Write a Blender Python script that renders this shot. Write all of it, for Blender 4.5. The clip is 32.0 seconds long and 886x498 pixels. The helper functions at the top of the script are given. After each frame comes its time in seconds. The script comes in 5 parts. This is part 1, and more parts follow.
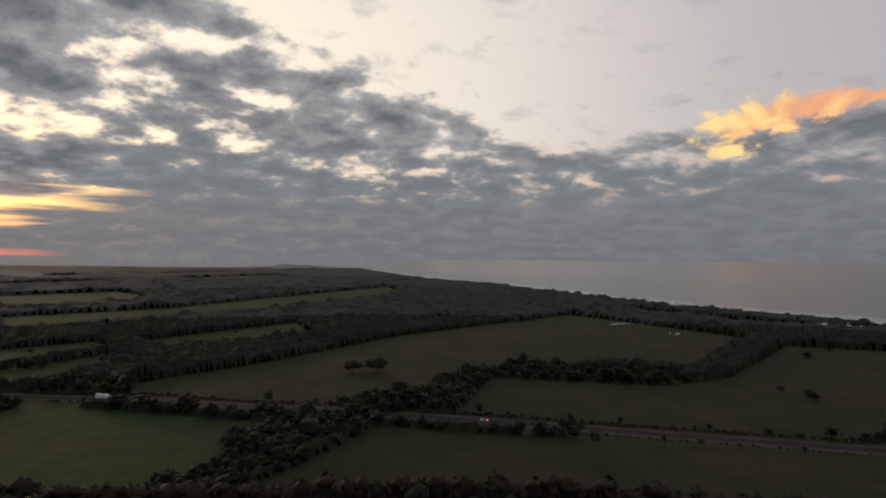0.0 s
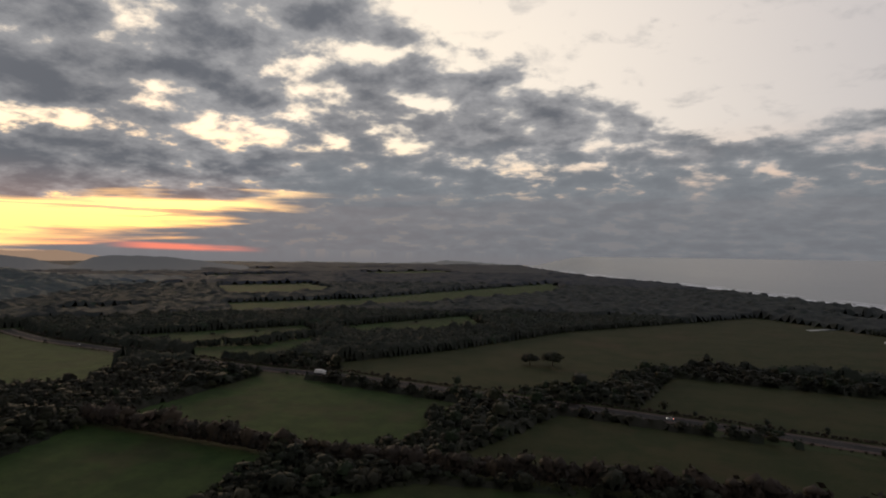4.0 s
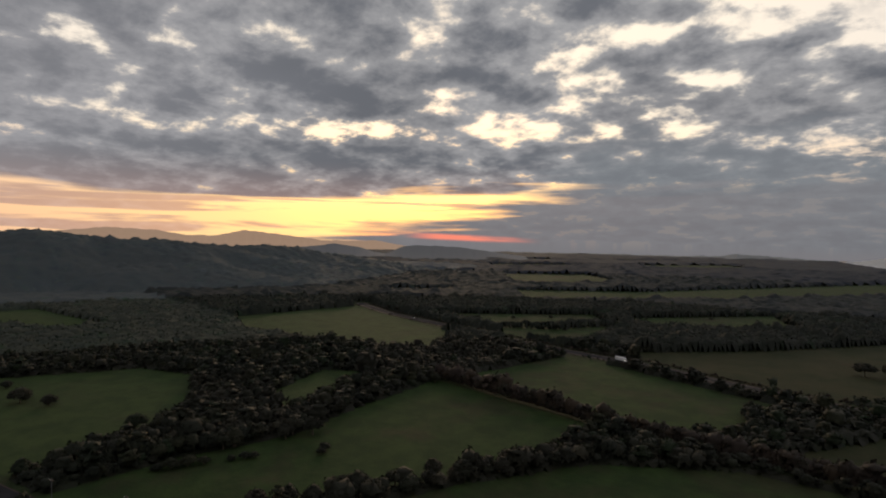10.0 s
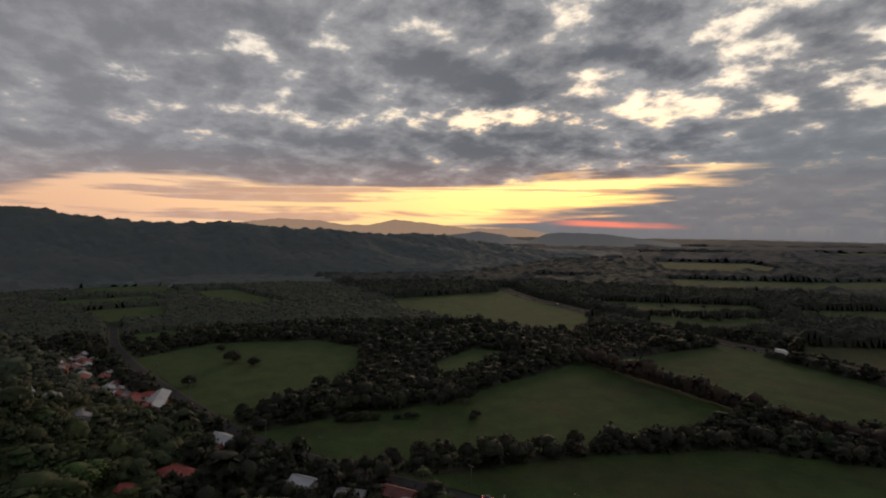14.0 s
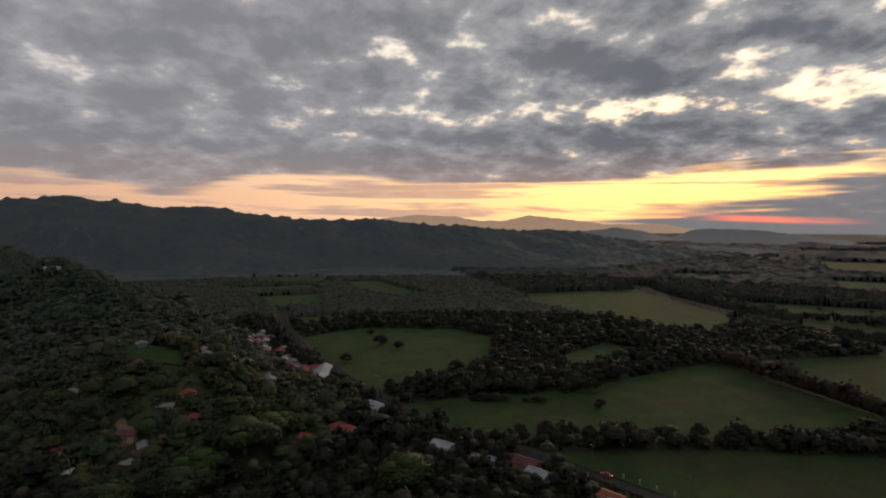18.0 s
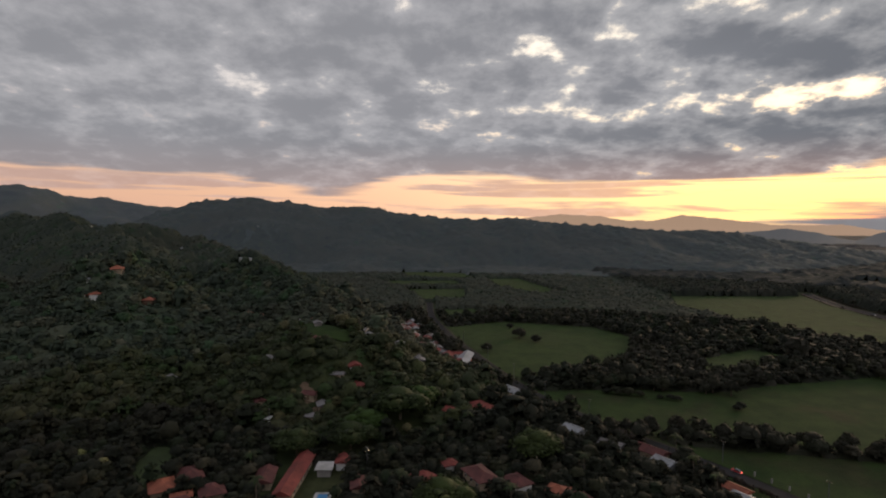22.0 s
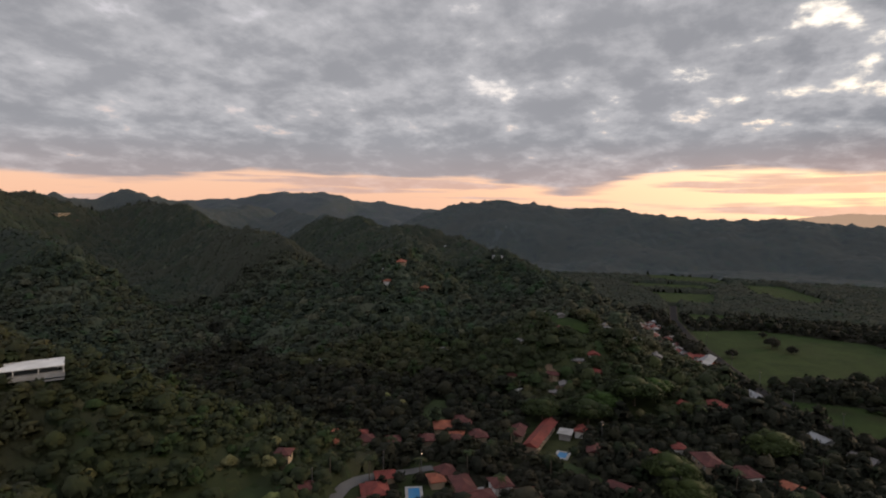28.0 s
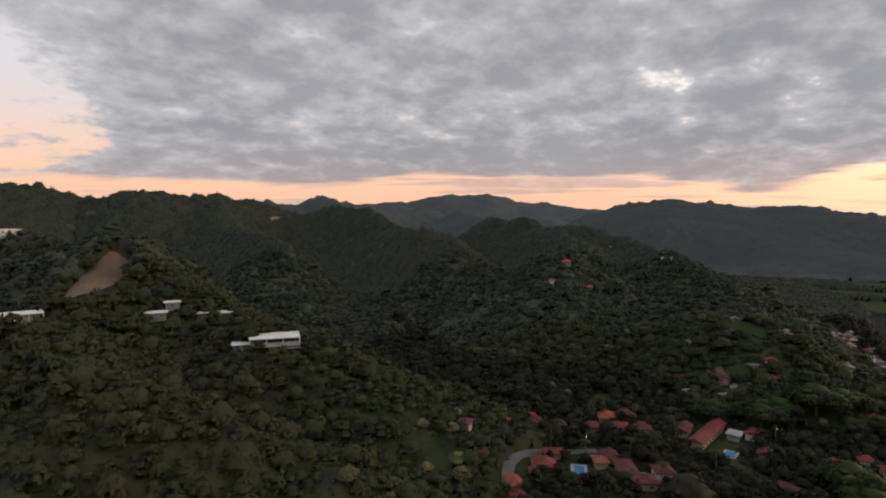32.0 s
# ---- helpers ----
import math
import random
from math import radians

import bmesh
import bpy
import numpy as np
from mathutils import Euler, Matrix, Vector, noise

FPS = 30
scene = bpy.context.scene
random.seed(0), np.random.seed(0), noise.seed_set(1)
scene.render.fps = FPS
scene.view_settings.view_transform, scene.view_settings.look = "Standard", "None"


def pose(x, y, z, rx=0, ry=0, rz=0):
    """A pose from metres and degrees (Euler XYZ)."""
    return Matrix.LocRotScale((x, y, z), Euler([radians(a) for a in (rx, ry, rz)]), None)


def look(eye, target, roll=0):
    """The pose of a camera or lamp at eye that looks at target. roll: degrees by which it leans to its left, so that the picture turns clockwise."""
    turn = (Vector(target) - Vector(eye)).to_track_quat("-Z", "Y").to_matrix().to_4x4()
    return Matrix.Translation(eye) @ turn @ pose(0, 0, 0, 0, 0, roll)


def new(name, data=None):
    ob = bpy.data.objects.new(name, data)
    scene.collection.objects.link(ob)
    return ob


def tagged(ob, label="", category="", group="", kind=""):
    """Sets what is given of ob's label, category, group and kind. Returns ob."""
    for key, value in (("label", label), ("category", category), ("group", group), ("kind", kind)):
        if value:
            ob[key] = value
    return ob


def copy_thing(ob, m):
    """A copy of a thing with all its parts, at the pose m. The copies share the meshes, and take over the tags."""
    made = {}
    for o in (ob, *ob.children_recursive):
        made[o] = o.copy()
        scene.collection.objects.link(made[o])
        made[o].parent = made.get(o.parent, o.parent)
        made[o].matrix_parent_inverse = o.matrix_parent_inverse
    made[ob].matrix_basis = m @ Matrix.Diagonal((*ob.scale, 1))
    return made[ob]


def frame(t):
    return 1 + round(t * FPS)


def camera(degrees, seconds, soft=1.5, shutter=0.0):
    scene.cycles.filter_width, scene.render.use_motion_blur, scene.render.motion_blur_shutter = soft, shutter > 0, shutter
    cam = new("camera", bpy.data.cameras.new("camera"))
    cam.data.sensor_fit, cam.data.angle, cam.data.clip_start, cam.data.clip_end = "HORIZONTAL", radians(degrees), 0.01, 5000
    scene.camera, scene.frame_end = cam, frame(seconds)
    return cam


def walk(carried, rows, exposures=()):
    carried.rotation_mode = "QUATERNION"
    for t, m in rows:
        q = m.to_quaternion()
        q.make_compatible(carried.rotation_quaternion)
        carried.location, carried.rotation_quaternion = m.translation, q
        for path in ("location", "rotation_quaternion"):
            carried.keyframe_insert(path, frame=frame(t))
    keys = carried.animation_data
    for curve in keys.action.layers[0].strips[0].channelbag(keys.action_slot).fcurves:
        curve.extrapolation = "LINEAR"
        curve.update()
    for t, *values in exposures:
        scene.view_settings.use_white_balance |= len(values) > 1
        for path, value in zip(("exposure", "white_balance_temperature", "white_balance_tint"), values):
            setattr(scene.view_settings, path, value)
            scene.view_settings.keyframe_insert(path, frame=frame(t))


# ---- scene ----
cam = camera(76.7, 32.0, soft=2.0)
PATH = [
    (0, (-2.805, 1.017, 98.08), (-2.904, 3.014, 98.112), 0.5),
    (0.5, (-5.178, -1.421, 98.035), (-5.334, 0.573, 98.066), 0.6),
    (1, (-7.25, -3.791, 98.001), (-7.468, -1.803, 98.029), 0.6),
    (1.5, (-9.043, -6.196, 97.961), (-9.328, -4.217, 97.986), 0.6),
    (2, (-10.693, -8.857, 97.927), (-11.049, -6.889, 97.95), 0.7),
    (2.5, (-12.214, -11.867, 97.928), (-12.642, -9.913, 97.95), 0.7),
    (3, (-13.602, -15.135, 97.947), (-14.103, -13.199, 97.966), 0.8),
    (3.5, (-14.861, -18.519, 97.978), (-15.433, -16.602, 97.995), 0.8),
    (4, (-15.956, -22.011, 98.03), (-16.6, -20.117, 98.045), 0.8),
    (4.5, (-16.921, -25.563, 98.127), (-17.636, -23.695, 98.139), 0.7),
    (6.5, (-21.09, -39.425, 98.668), (-22.069, -37.681, 98.669), 0.9),
    (7, (-22.018, -42.96, 98.691), (-23.057, -41.251, 98.689), 0.9),
    (7.5, (-22.777, -46.432, 98.707), (-23.876, -44.761, 98.702), 0.9),
    (8, (-23.208, -49.965, 98.714), (-24.366, -48.333, 98.707), 0.9),
    (8.5, (-23.222, -53.637, 98.714), (-24.463, -52.069, 98.702), 0.9),
    (9, (-22.667, -57.306, 98.738), (-23.978, -55.795, 98.718), 1.0),
    (9.5, (-21.602, -60.671, 98.742), (-22.976, -59.217, 98.717), 1.0),
    (10, (-20.121, -63.638, 98.722), (-21.557, -62.246, 98.69), 1.2),
    (10.5, (-18.372, -66.338, 98.646), (-19.865, -65.008, 98.604), 1.3),
    (11, (-16.526, -68.693, 98.548), (-18.066, -67.417, 98.496), 1.3),
    (11.5, (-14.67, -70.744, 98.494), (-16.247, -69.515, 98.433), 1.2),
    (12, (-12.777, -72.51, 98.469), (-14.388, -71.327, 98.401), 1.0),
    (12.5, (-10.535, -74.193, 98.517), (-12.18, -73.057, 98.444), 0.9),
    (13, (-7.939, -75.902, 98.629), (-9.616, -74.815, 98.552), 0.7),
    (13.5, (-5.122, -77.416, 98.795), (-6.83, -76.378, 98.714), 0.6),
    (14, (-2.028, -78.907, 98.964), (-3.766, -77.921, 98.88), 0.6),
    (14.5, (1.19, -80.255, 99.129), (-0.577, -79.322, 99.042), 0.5),
    (16.5, (14.138, -85.245, 100.323), (12.273, -84.529, 100.224), 0.4),
    (17, (17.287, -86.44, 100.42), (15.402, -85.777, 100.32), 0.4),
    (17.5, (20.384, -87.478, 100.481), (18.481, -86.871, 100.38), 0.4),
    (18, (23.43, -88.061, 100.517), (21.509, -87.514, 100.414), 0.4),
    (18.5, (26.59, -88.256, 100.524), (24.652, -87.774, 100.421), 0.5),
    (19, (30.073, -88.408, 100.537), (28.12, -87.991, 100.433), 0.6),
    (19.5, (33.785, -88.644, 100.57), (31.82, -88.29, 100.465), 0.6),
    (20, (37.429, -88.998, 100.623), (35.454, -88.706, 100.516), 0.6),
    (20.5, (40.913, -89.383, 100.683), (38.929, -89.153, 100.575), 0.6),
    (21, (44.195, -89.938, 100.782), (42.205, -89.768, 100.673), 0.7),
    (21.5, (47.298, -90.52, 100.91), (45.304, -90.409, 100.8), 0.7),
    (22, (50.501, -90.83, 101.041), (48.505, -90.78, 100.931), 0.6),
    (22.5, (53.951, -90.912, 101.185), (51.955, -90.926, 101.074), 0.7),
    (23, (57.522, -90.935, 101.379), (55.527, -91.015, 101.268), 0.7),
    (23.5, (61.121, -90.995, 101.568), (59.129, -91.139, 101.457), 0.7),
    (24, (64.809, -90.933, 101.762), (62.822, -91.14, 101.65), 0.6),
    (24.5, (68.579, -90.63, 101.939), (66.602, -90.907, 101.826), 0.6),
    (25, (72.446, -90.043, 102.101), (70.48, -90.394, 101.989), 0.5),
    (25.5, (76.227, -89.211, 102.273), (74.276, -89.637, 102.161), 0.5),
    (27.5, (90.457, -85.14, 103.648), (88.591, -85.849, 103.53), 0.4),
    (28, (93.86, -84.084, 103.824), (92.022, -84.864, 103.706), 0.5),
    (28.5, (97.123, -83.034, 103.927), (95.315, -83.88, 103.809), 0.4),
    (29, (100.295, -81.927, 104.04), (98.519, -82.838, 103.922), 0.3),
    (29.5, (103.491, -80.771, 104.182), (101.748, -81.745, 104.063), 0.3),
    (30, (106.826, -79.507, 104.318), (105.118, -80.542, 104.198), 0.2),
    (30.5, (110.109, -77.988, 104.492), (108.441, -79.086, 104.372), 0.2),
    (31, (113.36, -76.351, 104.634), (111.733, -77.508, 104.514), 0.1),
    (31.5, (116.488, -74.724, 104.75), (114.903, -75.938, 104.631), 0.0),
    (32, (119.789, -73.037, 104.845), (118.249, -74.306, 104.727), 0.0),
]
EXPOSURES = ((0.0, 0.12), (9.0, 0.18), (13.0, 0.14), (18.0, 0.23), (23.0, 0.53), (28.0, 0.74), (32.0, 0.79))
walk(cam, [(t, look(eye, target, roll)) for t, eye, target, roll in PATH], EXPOSURES)

# ---- sky and light ----


class Nodes:
    """Short hand for building node trees."""

    def __init__(self, tree):
        self.tree = tree

    def put(self, kind):
        return self.tree.nodes.new(kind)

    def wire(self, value, socket):
        if isinstance(value, bpy.types.NodeSocket):
            self.tree.links.new(value, socket)
        elif isinstance(value, tuple) and socket.type == "RGBA" and len(value) == 3:
            socket.default_value = (*value, 1)
        else:
            socket.default_value = value

    def m(self, op, a, b=0.0, c=0.0):
        n = self.put("ShaderNodeMath")
        n.operation = op
        for v, s in zip((a, b, c), n.inputs):
            self.wire(v, s)
        return n.outputs[0]

    def vm(self, op, a, b=(0.0, 0.0, 0.0)):
        n = self.put("ShaderNodeVectorMath")
        n.operation = op
        self.wire(a, n.inputs[0])
        self.wire(b, n.inputs[1])
        return n.outputs[0]

    def ramp(self, v, lo, hi, out0=0.0, out1=1.0, smooth=True):
        n = self.put("ShaderNodeMapRange")
        n.interpolation_type = "SMOOTHSTEP" if smooth else "LINEAR"
        for x, s in zip((v, lo, hi, out0, out1), n.inputs):
            self.wire(x, s)
        return n.outputs[0]

    def mix(self, f, a, b, how="MIX"):
        n = self.put("ShaderNodeMix")
        n.data_type, n.blend_type = "RGBA", how
        self.wire(f, n.inputs[0])
        self.wire(a, n.inputs[6])
        self.wire(b, n.inputs[7])
        return n.outputs[2]

    def vec(self, x, y, z=0.0):
        n = self.put("ShaderNodeCombineXYZ")
        for v, s in zip((x, y, z), n.inputs):
            self.wire(v, s)
        return n.outputs[0]

    def noise(self, vector, scale, detail=4.0, rough=0.55, warp=0.0, color=False):
        n = self.put("ShaderNodeTexNoise")
        if vector is not None:
            self.wire(vector, n.inputs["Vector"])
        n.inputs["Scale"].default_value = scale
        n.inputs["Detail"].default_value = detail
        n.inputs["Roughness"].default_value = rough
        n.inputs["Distortion"].default_value = warp
        return n.outputs["Color" if color else "Fac"]


SUN_YAW, SUN_UP = 46.0, 1.5   # the set sun behind the cloud bank, degrees left of +y and above the horizon


DECK_EDGE = ((38, 5.2), (45, 4.9), (54, 4.5), (65, 3.9), (80, 3.7), (90, 4.1), (101, 2.8), (110, 3.7), (118, 2.9), (132, 4.2), (143, 3.1), (151, 3.3))
BANKS = ((56.2, 15.8, 9.3, 3.9), (40.8, 16.6, 6.0, 2.8), (34.4, 15.0, 3.4, 1.2), (8.2, 12.5, 4.4, 2.1), (14.2, 16.1, 3.6, 1.1), (23.7, 17.5, 4.4, 1.8), (17.3, 12.3, 4.4, 1.5), (1.8, 14.6, 2.5, 1.0), (-0.5, 11.3, 1.8, 0.8),
         (56.1, 8.6, 6.6, 1.5), (30.6, 22.5, 4.4, 1.4), (-10.0, 9.4, 6.0, 0.8), (26.0, 13.1, 3.3, 1.4), (-4.6, 9.2, 5.0, 0.8), (31.6, 8.2, 16.5, 1.4), (-32.0, 10.5, 9.0, 2.6))
RIFTS = ((54.9, 11.1, 6.0, 1.0), (45.0, 14.3, 3.3, 1.4), (29.4, 15.9, 3.9, 1.1), (39.7, 11.6, 3.3, 0.8), (32.2, 11.7, 4.1, 0.9), (34.7, 17.1, 2.2, 1.6), (26.0, 19.5, 3.3, 1.1), (8.8, 16.2, 3.3, 1.1), (6.5, 8.3, 3.3, 0.7), (-6.5, 6.8, 3.3, 0.7), (20.0, 21.0, 4.0, 1.6))
BANKS_LEFT = ((63.4, 13.7, 7.7, 2.1), (69.1, 8.7, 6.0, 1.0), (54.7, 8.4, 8.8, 1.1), (93.5, 16.2, 8.8, 3.3), (99.7, 10.2, 8.8, 2.2), (115.4, 7.7, 11.0, 2.5), (84.3, 6.1, 8.8, 1.2), (122.8, 14.6, 8.2, 2.2), (163.8, 6.5, 7.2, 1.2), (150.4, 13.2, 14.3, 5.0), (163.1, 3.7, 7.7, 0.5), (128.6, 5.3, 16.5, 1.4), (112.1, 16.9, 8.2, 3.3))
RIFTS_LEFT = ((54.0, 10.6, 3.9, 1.3), (59.7, 10.4, 5.0, 0.7), (66.2, 10.9, 3.3, 0.7), (74.9, 10.3, 3.9, 0.6), (85.5, 8.8, 4.1, 0.9), (77.3, 7.1, 3.3, 0.6), (78.9, 16.5, 2.5, 0.8), (96.9, 5.9, 4.4, 0.4), (89.5, 12.7, 3.0, 0.7), (72.4, 17.4, 2.5, 0.9), (108.1, 14.3, 2.5, 2.5), (119.3, 9.2, 3.3, 0.4),
              (124.8, 10.0, 4.4, 0.6), (61.8, 18.1, 3.3, 1.1), (111.5, 19.2, 7.0, 2.0), (167.2, 10.6, 7.0, 5.0), (136.6, 6.1, 2.8, 0.5), (122.9, 9.7, 2.8, 0.4), (129.7, 8.1, 2.2, 0.4), (147.0, 4.5, 3.3, 0.4))


def build_sky():
    world = bpy.data.worlds.new("sunset_sky")
    scene.world = world
    world.use_nodes = True
    t = world.node_tree
    t.nodes.clear()
    g = Nodes(t)
    way = g.put("ShaderNodeTexCoord").outputs["Generated"]
    sep = g.put("ShaderNodeSeparateXYZ")
    g.wire(way, sep.inputs[0])
    dx, dy, dz = sep.outputs
    yaw = g.m("MULTIPLY", g.m("ARCTAN2", g.m("MULTIPLY", dx, -1.0), dy), 180 / math.pi)
    up = g.m("MULTIPLY", g.m("ARCSINE", dz), 180 / math.pi)
    flat = g.m("ADD", g.m("MAXIMUM", dz, 0.0), 0.25)
    deck = g.vec(g.m("DIVIDE", dx, flat), g.m("DIVIDE", dy, flat), 0.0)
    soft = g.m("ADD", g.m("MAXIMUM", dz, 0.0), 0.45)
    puffs = g.vec(g.m("DIVIDE", dx, soft), g.m("DIVIDE", dy, soft), 5.0)
    polar = g.vec(g.m("MULTIPLY", yaw, 0.045), g.m("MULTIPLY", up, 0.75), 3.0)
    lazy = g.vec(g.m("MULTIPLY", yaw, 0.055), g.m("MULTIPLY", up, 0.38), 9.0)

    wander = g.noise(deck, 1.3, 3.0)
    cells = g.noise(deck, 5.2, 9.0, 0.58, 0.12)
    fine = g.noise(puffs, 14.0, 6.0, 0.6)
    streak = g.noise(polar, 1.0, 5.0, 0.55, 0.4)
    drift = g.noise(lazy, 1.0, 4.0, 0.5)
    wan = g.m("MULTIPLY", g.m("SUBTRACT", wander, 0.5), 1.0)

    # clear sky: a Nishita sunset under a warm veil
    sky = g.put("ShaderNodeTexSky")
    sky.sky_type, sky.sun_disc = "NISHITA", False
    sky.sun_elevation, sky.sun_rotation, sky.dust_density = radians(SUN_UP), radians(-SUN_YAW), 2.0
    off = g.m("ABSOLUTE", g.m("SUBTRACT", yaw, SUN_YAW))
    near = g.ramp(off, 6.0, 48.0, 1.0, 0.0)
    aside = g.ramp(off, 30.0, 75.0)
    low = g.mix(near, g.mix(aside, (0.82, 0.50, 0.32), (0.55, 0.33, 0.235)), (1.0, 0.71, 0.30))
    high = g.mix(g.ramp(off, 8.0, 88.0, 1.0, 0.0), g.mix(aside, (0.56, 0.51, 0.53), (0.40, 0.375, 0.40)), (0.92, 0.80, 0.64))
    veil = g.mix(g.ramp(up, 2.0, 13.0), low, high)
    veil = g.mix(g.ramp(up, 20.0, 50.0), veil, (0.44, 0.44, 0.52))
    red = g.m("MULTIPLY", g.ramp(up, 0.3, 1.3, 1.0, 0.0), g.ramp(g.m("ABSOLUTE", g.m("SUBTRACT", yaw, 43.0)), 6.0, 15.0, 1.0, 0.0))
    veil = g.mix(g.m("MULTIPLY", red, 0.85), veil, (0.90, 0.22, 0.13))
    clear = g.mix(0.05, veil, sky.outputs[0], "ADD")

    # where the clouds lie: the lower edge of the deck, then single banks and rifts
    bottom = 5.2
    for (y0, b0), (y1, b1) in zip(DECK_EDGE, DECK_EDGE[1:]):
        bottom = g.m("ADD", bottom, g.ramp(yaw, y0, y1, 0.0, b1 - b0, False))
    bottom = g.m("ADD", bottom, g.m("ADD", g.m("MULTIPLY", g.m("SUBTRACT", drift, 0.5), 3.0), g.m("MULTIPLY", g.m("SUBTRACT", streak, 0.5), 2.2)))
    ragged = g.m("MULTIPLY", g.m("SUBTRACT", g.noise(deck, 9.0, 6.0, 0.62), 0.5), 5.5)
    torn = g.m("MULTIPLY", g.m("SUBTRACT", g.noise(puffs, 8.0, 6.0, 0.62), 0.5), 3.2)
    spot = g.vec(g.m("ADD", yaw, g.m("MULTIPLY", ragged, 1.3)), g.m("ADD", up, torn), 0.0)
    lumps = 0.0
    for blobs, amount in ((BANKS, 0.10), (BANKS_LEFT, 0.06), (RIFTS, -0.10), (RIFTS_LEFT, -0.085)):
        for y0, u0, ry, ru in blobs:
            d = g.vm("MULTIPLY", g.vm("SUBTRACT", spot, (y0, u0, 0.0)), (0.72 / ry, 0.72 / ru, 0.0))
            n = g.put("ShaderNodeVectorMath")
            n.operation = "LENGTH"
            g.wire(d, n.inputs[0])
            lumps = g.m("ADD", lumps, g.ramp(n.outputs["Value"], 0.25, 1.25, amount, 0.0))
    lifted = g.ramp(g.m("SUBTRACT", up, bottom), -0.35, 0.45)
    wedge = g.m("SUBTRACT", g.m("MULTIPLY", g.m("SUBTRACT", 58.0, yaw), 0.21), up)
    wedge = g.ramp(g.m("ADD", wedge, g.m("MULTIPLY", g.m("SUBTRACT", streak, 0.5), 9.0)), -0.8, 1.6)
    bank = g.m("MULTIPLY", g.ramp(g.m("ADD", yaw, g.m("MULTIPLY", g.m("SUBTRACT", streak, 0.5), 20.0)), 40.0, 31.0), g.ramp(g.m("ADD", up, g.m("MULTIPLY", g.m("SUBTRACT", cells, 0.5), -16.0)), 11.0, 7.0))
    wedge = g.m("MULTIPLY", wedge, g.ramp(up, 7.5, 5.0))
    bank = g.m("MAXIMUM", bank, wedge)
    edge = g.m("SUBTRACT", g.m("SUBTRACT", up, 14.0), g.m("MULTIPLY", yaw, 0.36))
    edge2 = g.m("SUBTRACT", up, g.m("SUBTRACT", 9.4, g.m("MULTIPLY", yaw, 0.12)))
    hole = g.ramp(g.m("ADD", g.m("MINIMUM", edge, edge2), g.m("MULTIPLY", wan, 10.0)), -1.5, 2.5)
    hole = g.m("MULTIPLY", hole, g.ramp(yaw, 45.0, 28.0))
    hole2 = g.ramp(g.m("ADD", yaw, g.m("MULTIPLY", wan, 40.0)), 156.0, 168.0)
    hole2 = g.m("MULTIPLY", hole2, g.ramp(up, 24.0, 10.0))
    left = g.ramp(yaw, 45.0, 95.0)
    cover = g.m("SUBTRACT", g.m("ADD", g.ramp(yaw, 25.0, 88.0, 0.122, 0.222), g.ramp(up, 14.0, 24.0, 0.0, 0.03)), g.m("MULTIPLY", g.m("MAXIMUM", hole, hole2), 0.34))
    cover = g.m("ADD", cover, g.m("MULTIPLY", g.ramp(up, 10.0, 5.0), 0.10))
    body = g.m("ADD", g.m("ADD", g.m("ADD", g.m("MULTIPLY", g.m("SUBTRACT", cells, 0.5), 1.12), g.m("ADD", lumps, 0.5)), cover), g.m("MULTIPLY", g.m("SUBTRACT", fine, 0.5), 0.14))
    dense = g.ramp(body, 0.47, 0.65)
    dense = g.m("MULTIPLY", dense, g.m("MAXIMUM", lifted, bank))
    thin = g.m("MULTIPLY", g.ramp(streak, 0.51, 0.60), 0.8)
    dense = g.m("MAXIMUM", dense, g.m("MULTIPLY", thin, g.m("SUBTRACT", 1.0, lifted)))
    dense = g.m("MAXIMUM", dense, g.m("MULTIPLY", bank, 0.97))
    wisp = g.m("MULTIPLY", g.ramp(g.noise(deck, 6.0, 6.0, 0.6, 0.3), 0.53, 0.72, 0.0, 0.5), hole)
    dense = g.m("MAXIMUM", dense, wisp)

    # cloud shade: thick parts darker, warm light below the edge of the deck
    thick = g.ramp(g.m("ADD", body, g.m("MULTIPLY", g.m("SUBTRACT", fine, 0.5), 0.16)), 0.56, 0.92)
    pale = g.mix(left, (0.35, 0.345, 0.35), (0.315, 0.31, 0.325))
    deep = g.mix(left, (0.130, 0.137, 0.155), (0.205, 0.206, 0.222))
    grey = g.mix(thick, pale, deep)
    grey = g.mix(g.m("MULTIPLY", g.ramp(wander, 0.42, 0.62, 0.0, 0.30), g.ramp(left, 0.0, 1.0, 1.0, 0.45)), grey, (0.09, 0.095, 0.108))
    warm = g.m("MULTIPLY", g.ramp(up, 8.0, 2.0), g.ramp(off, 12.0, 80.0, 0.26, 0.10))
    grey = g.mix(warm, grey, (0.70, 0.34, 0.22))
    lit = g.m("MULTIPLY", g.m("SUBTRACT", 1.0, lifted), g.ramp(off, 10.0, 45.0, 0.55, 0.2))
    grey = g.mix(lit, grey, (0.86, 0.42, 0.26))
    dusk = g.mix(g.ramp(g.m("ADD", up, g.m("MULTIPLY", g.m("SUBTRACT", streak, 0.5), 6.0)), 0.0, 10.0), (0.142, 0.162, 0.182), (0.208, 0.222, 0.238))
    dusk = g.mix(g.ramp(g.m("ADD", cells, g.m("MULTIPLY", g.m("SUBTRACT", fine, 0.5), 0.4)), 0.40, 0.66, 0.0, 0.35), dusk, (0.115, 0.122, 0.140))
    grey = g.mix(g.m("MULTIPLY", bank, 0.92), grey, dusk)
    picture = g.mix(dense, clear, grey)

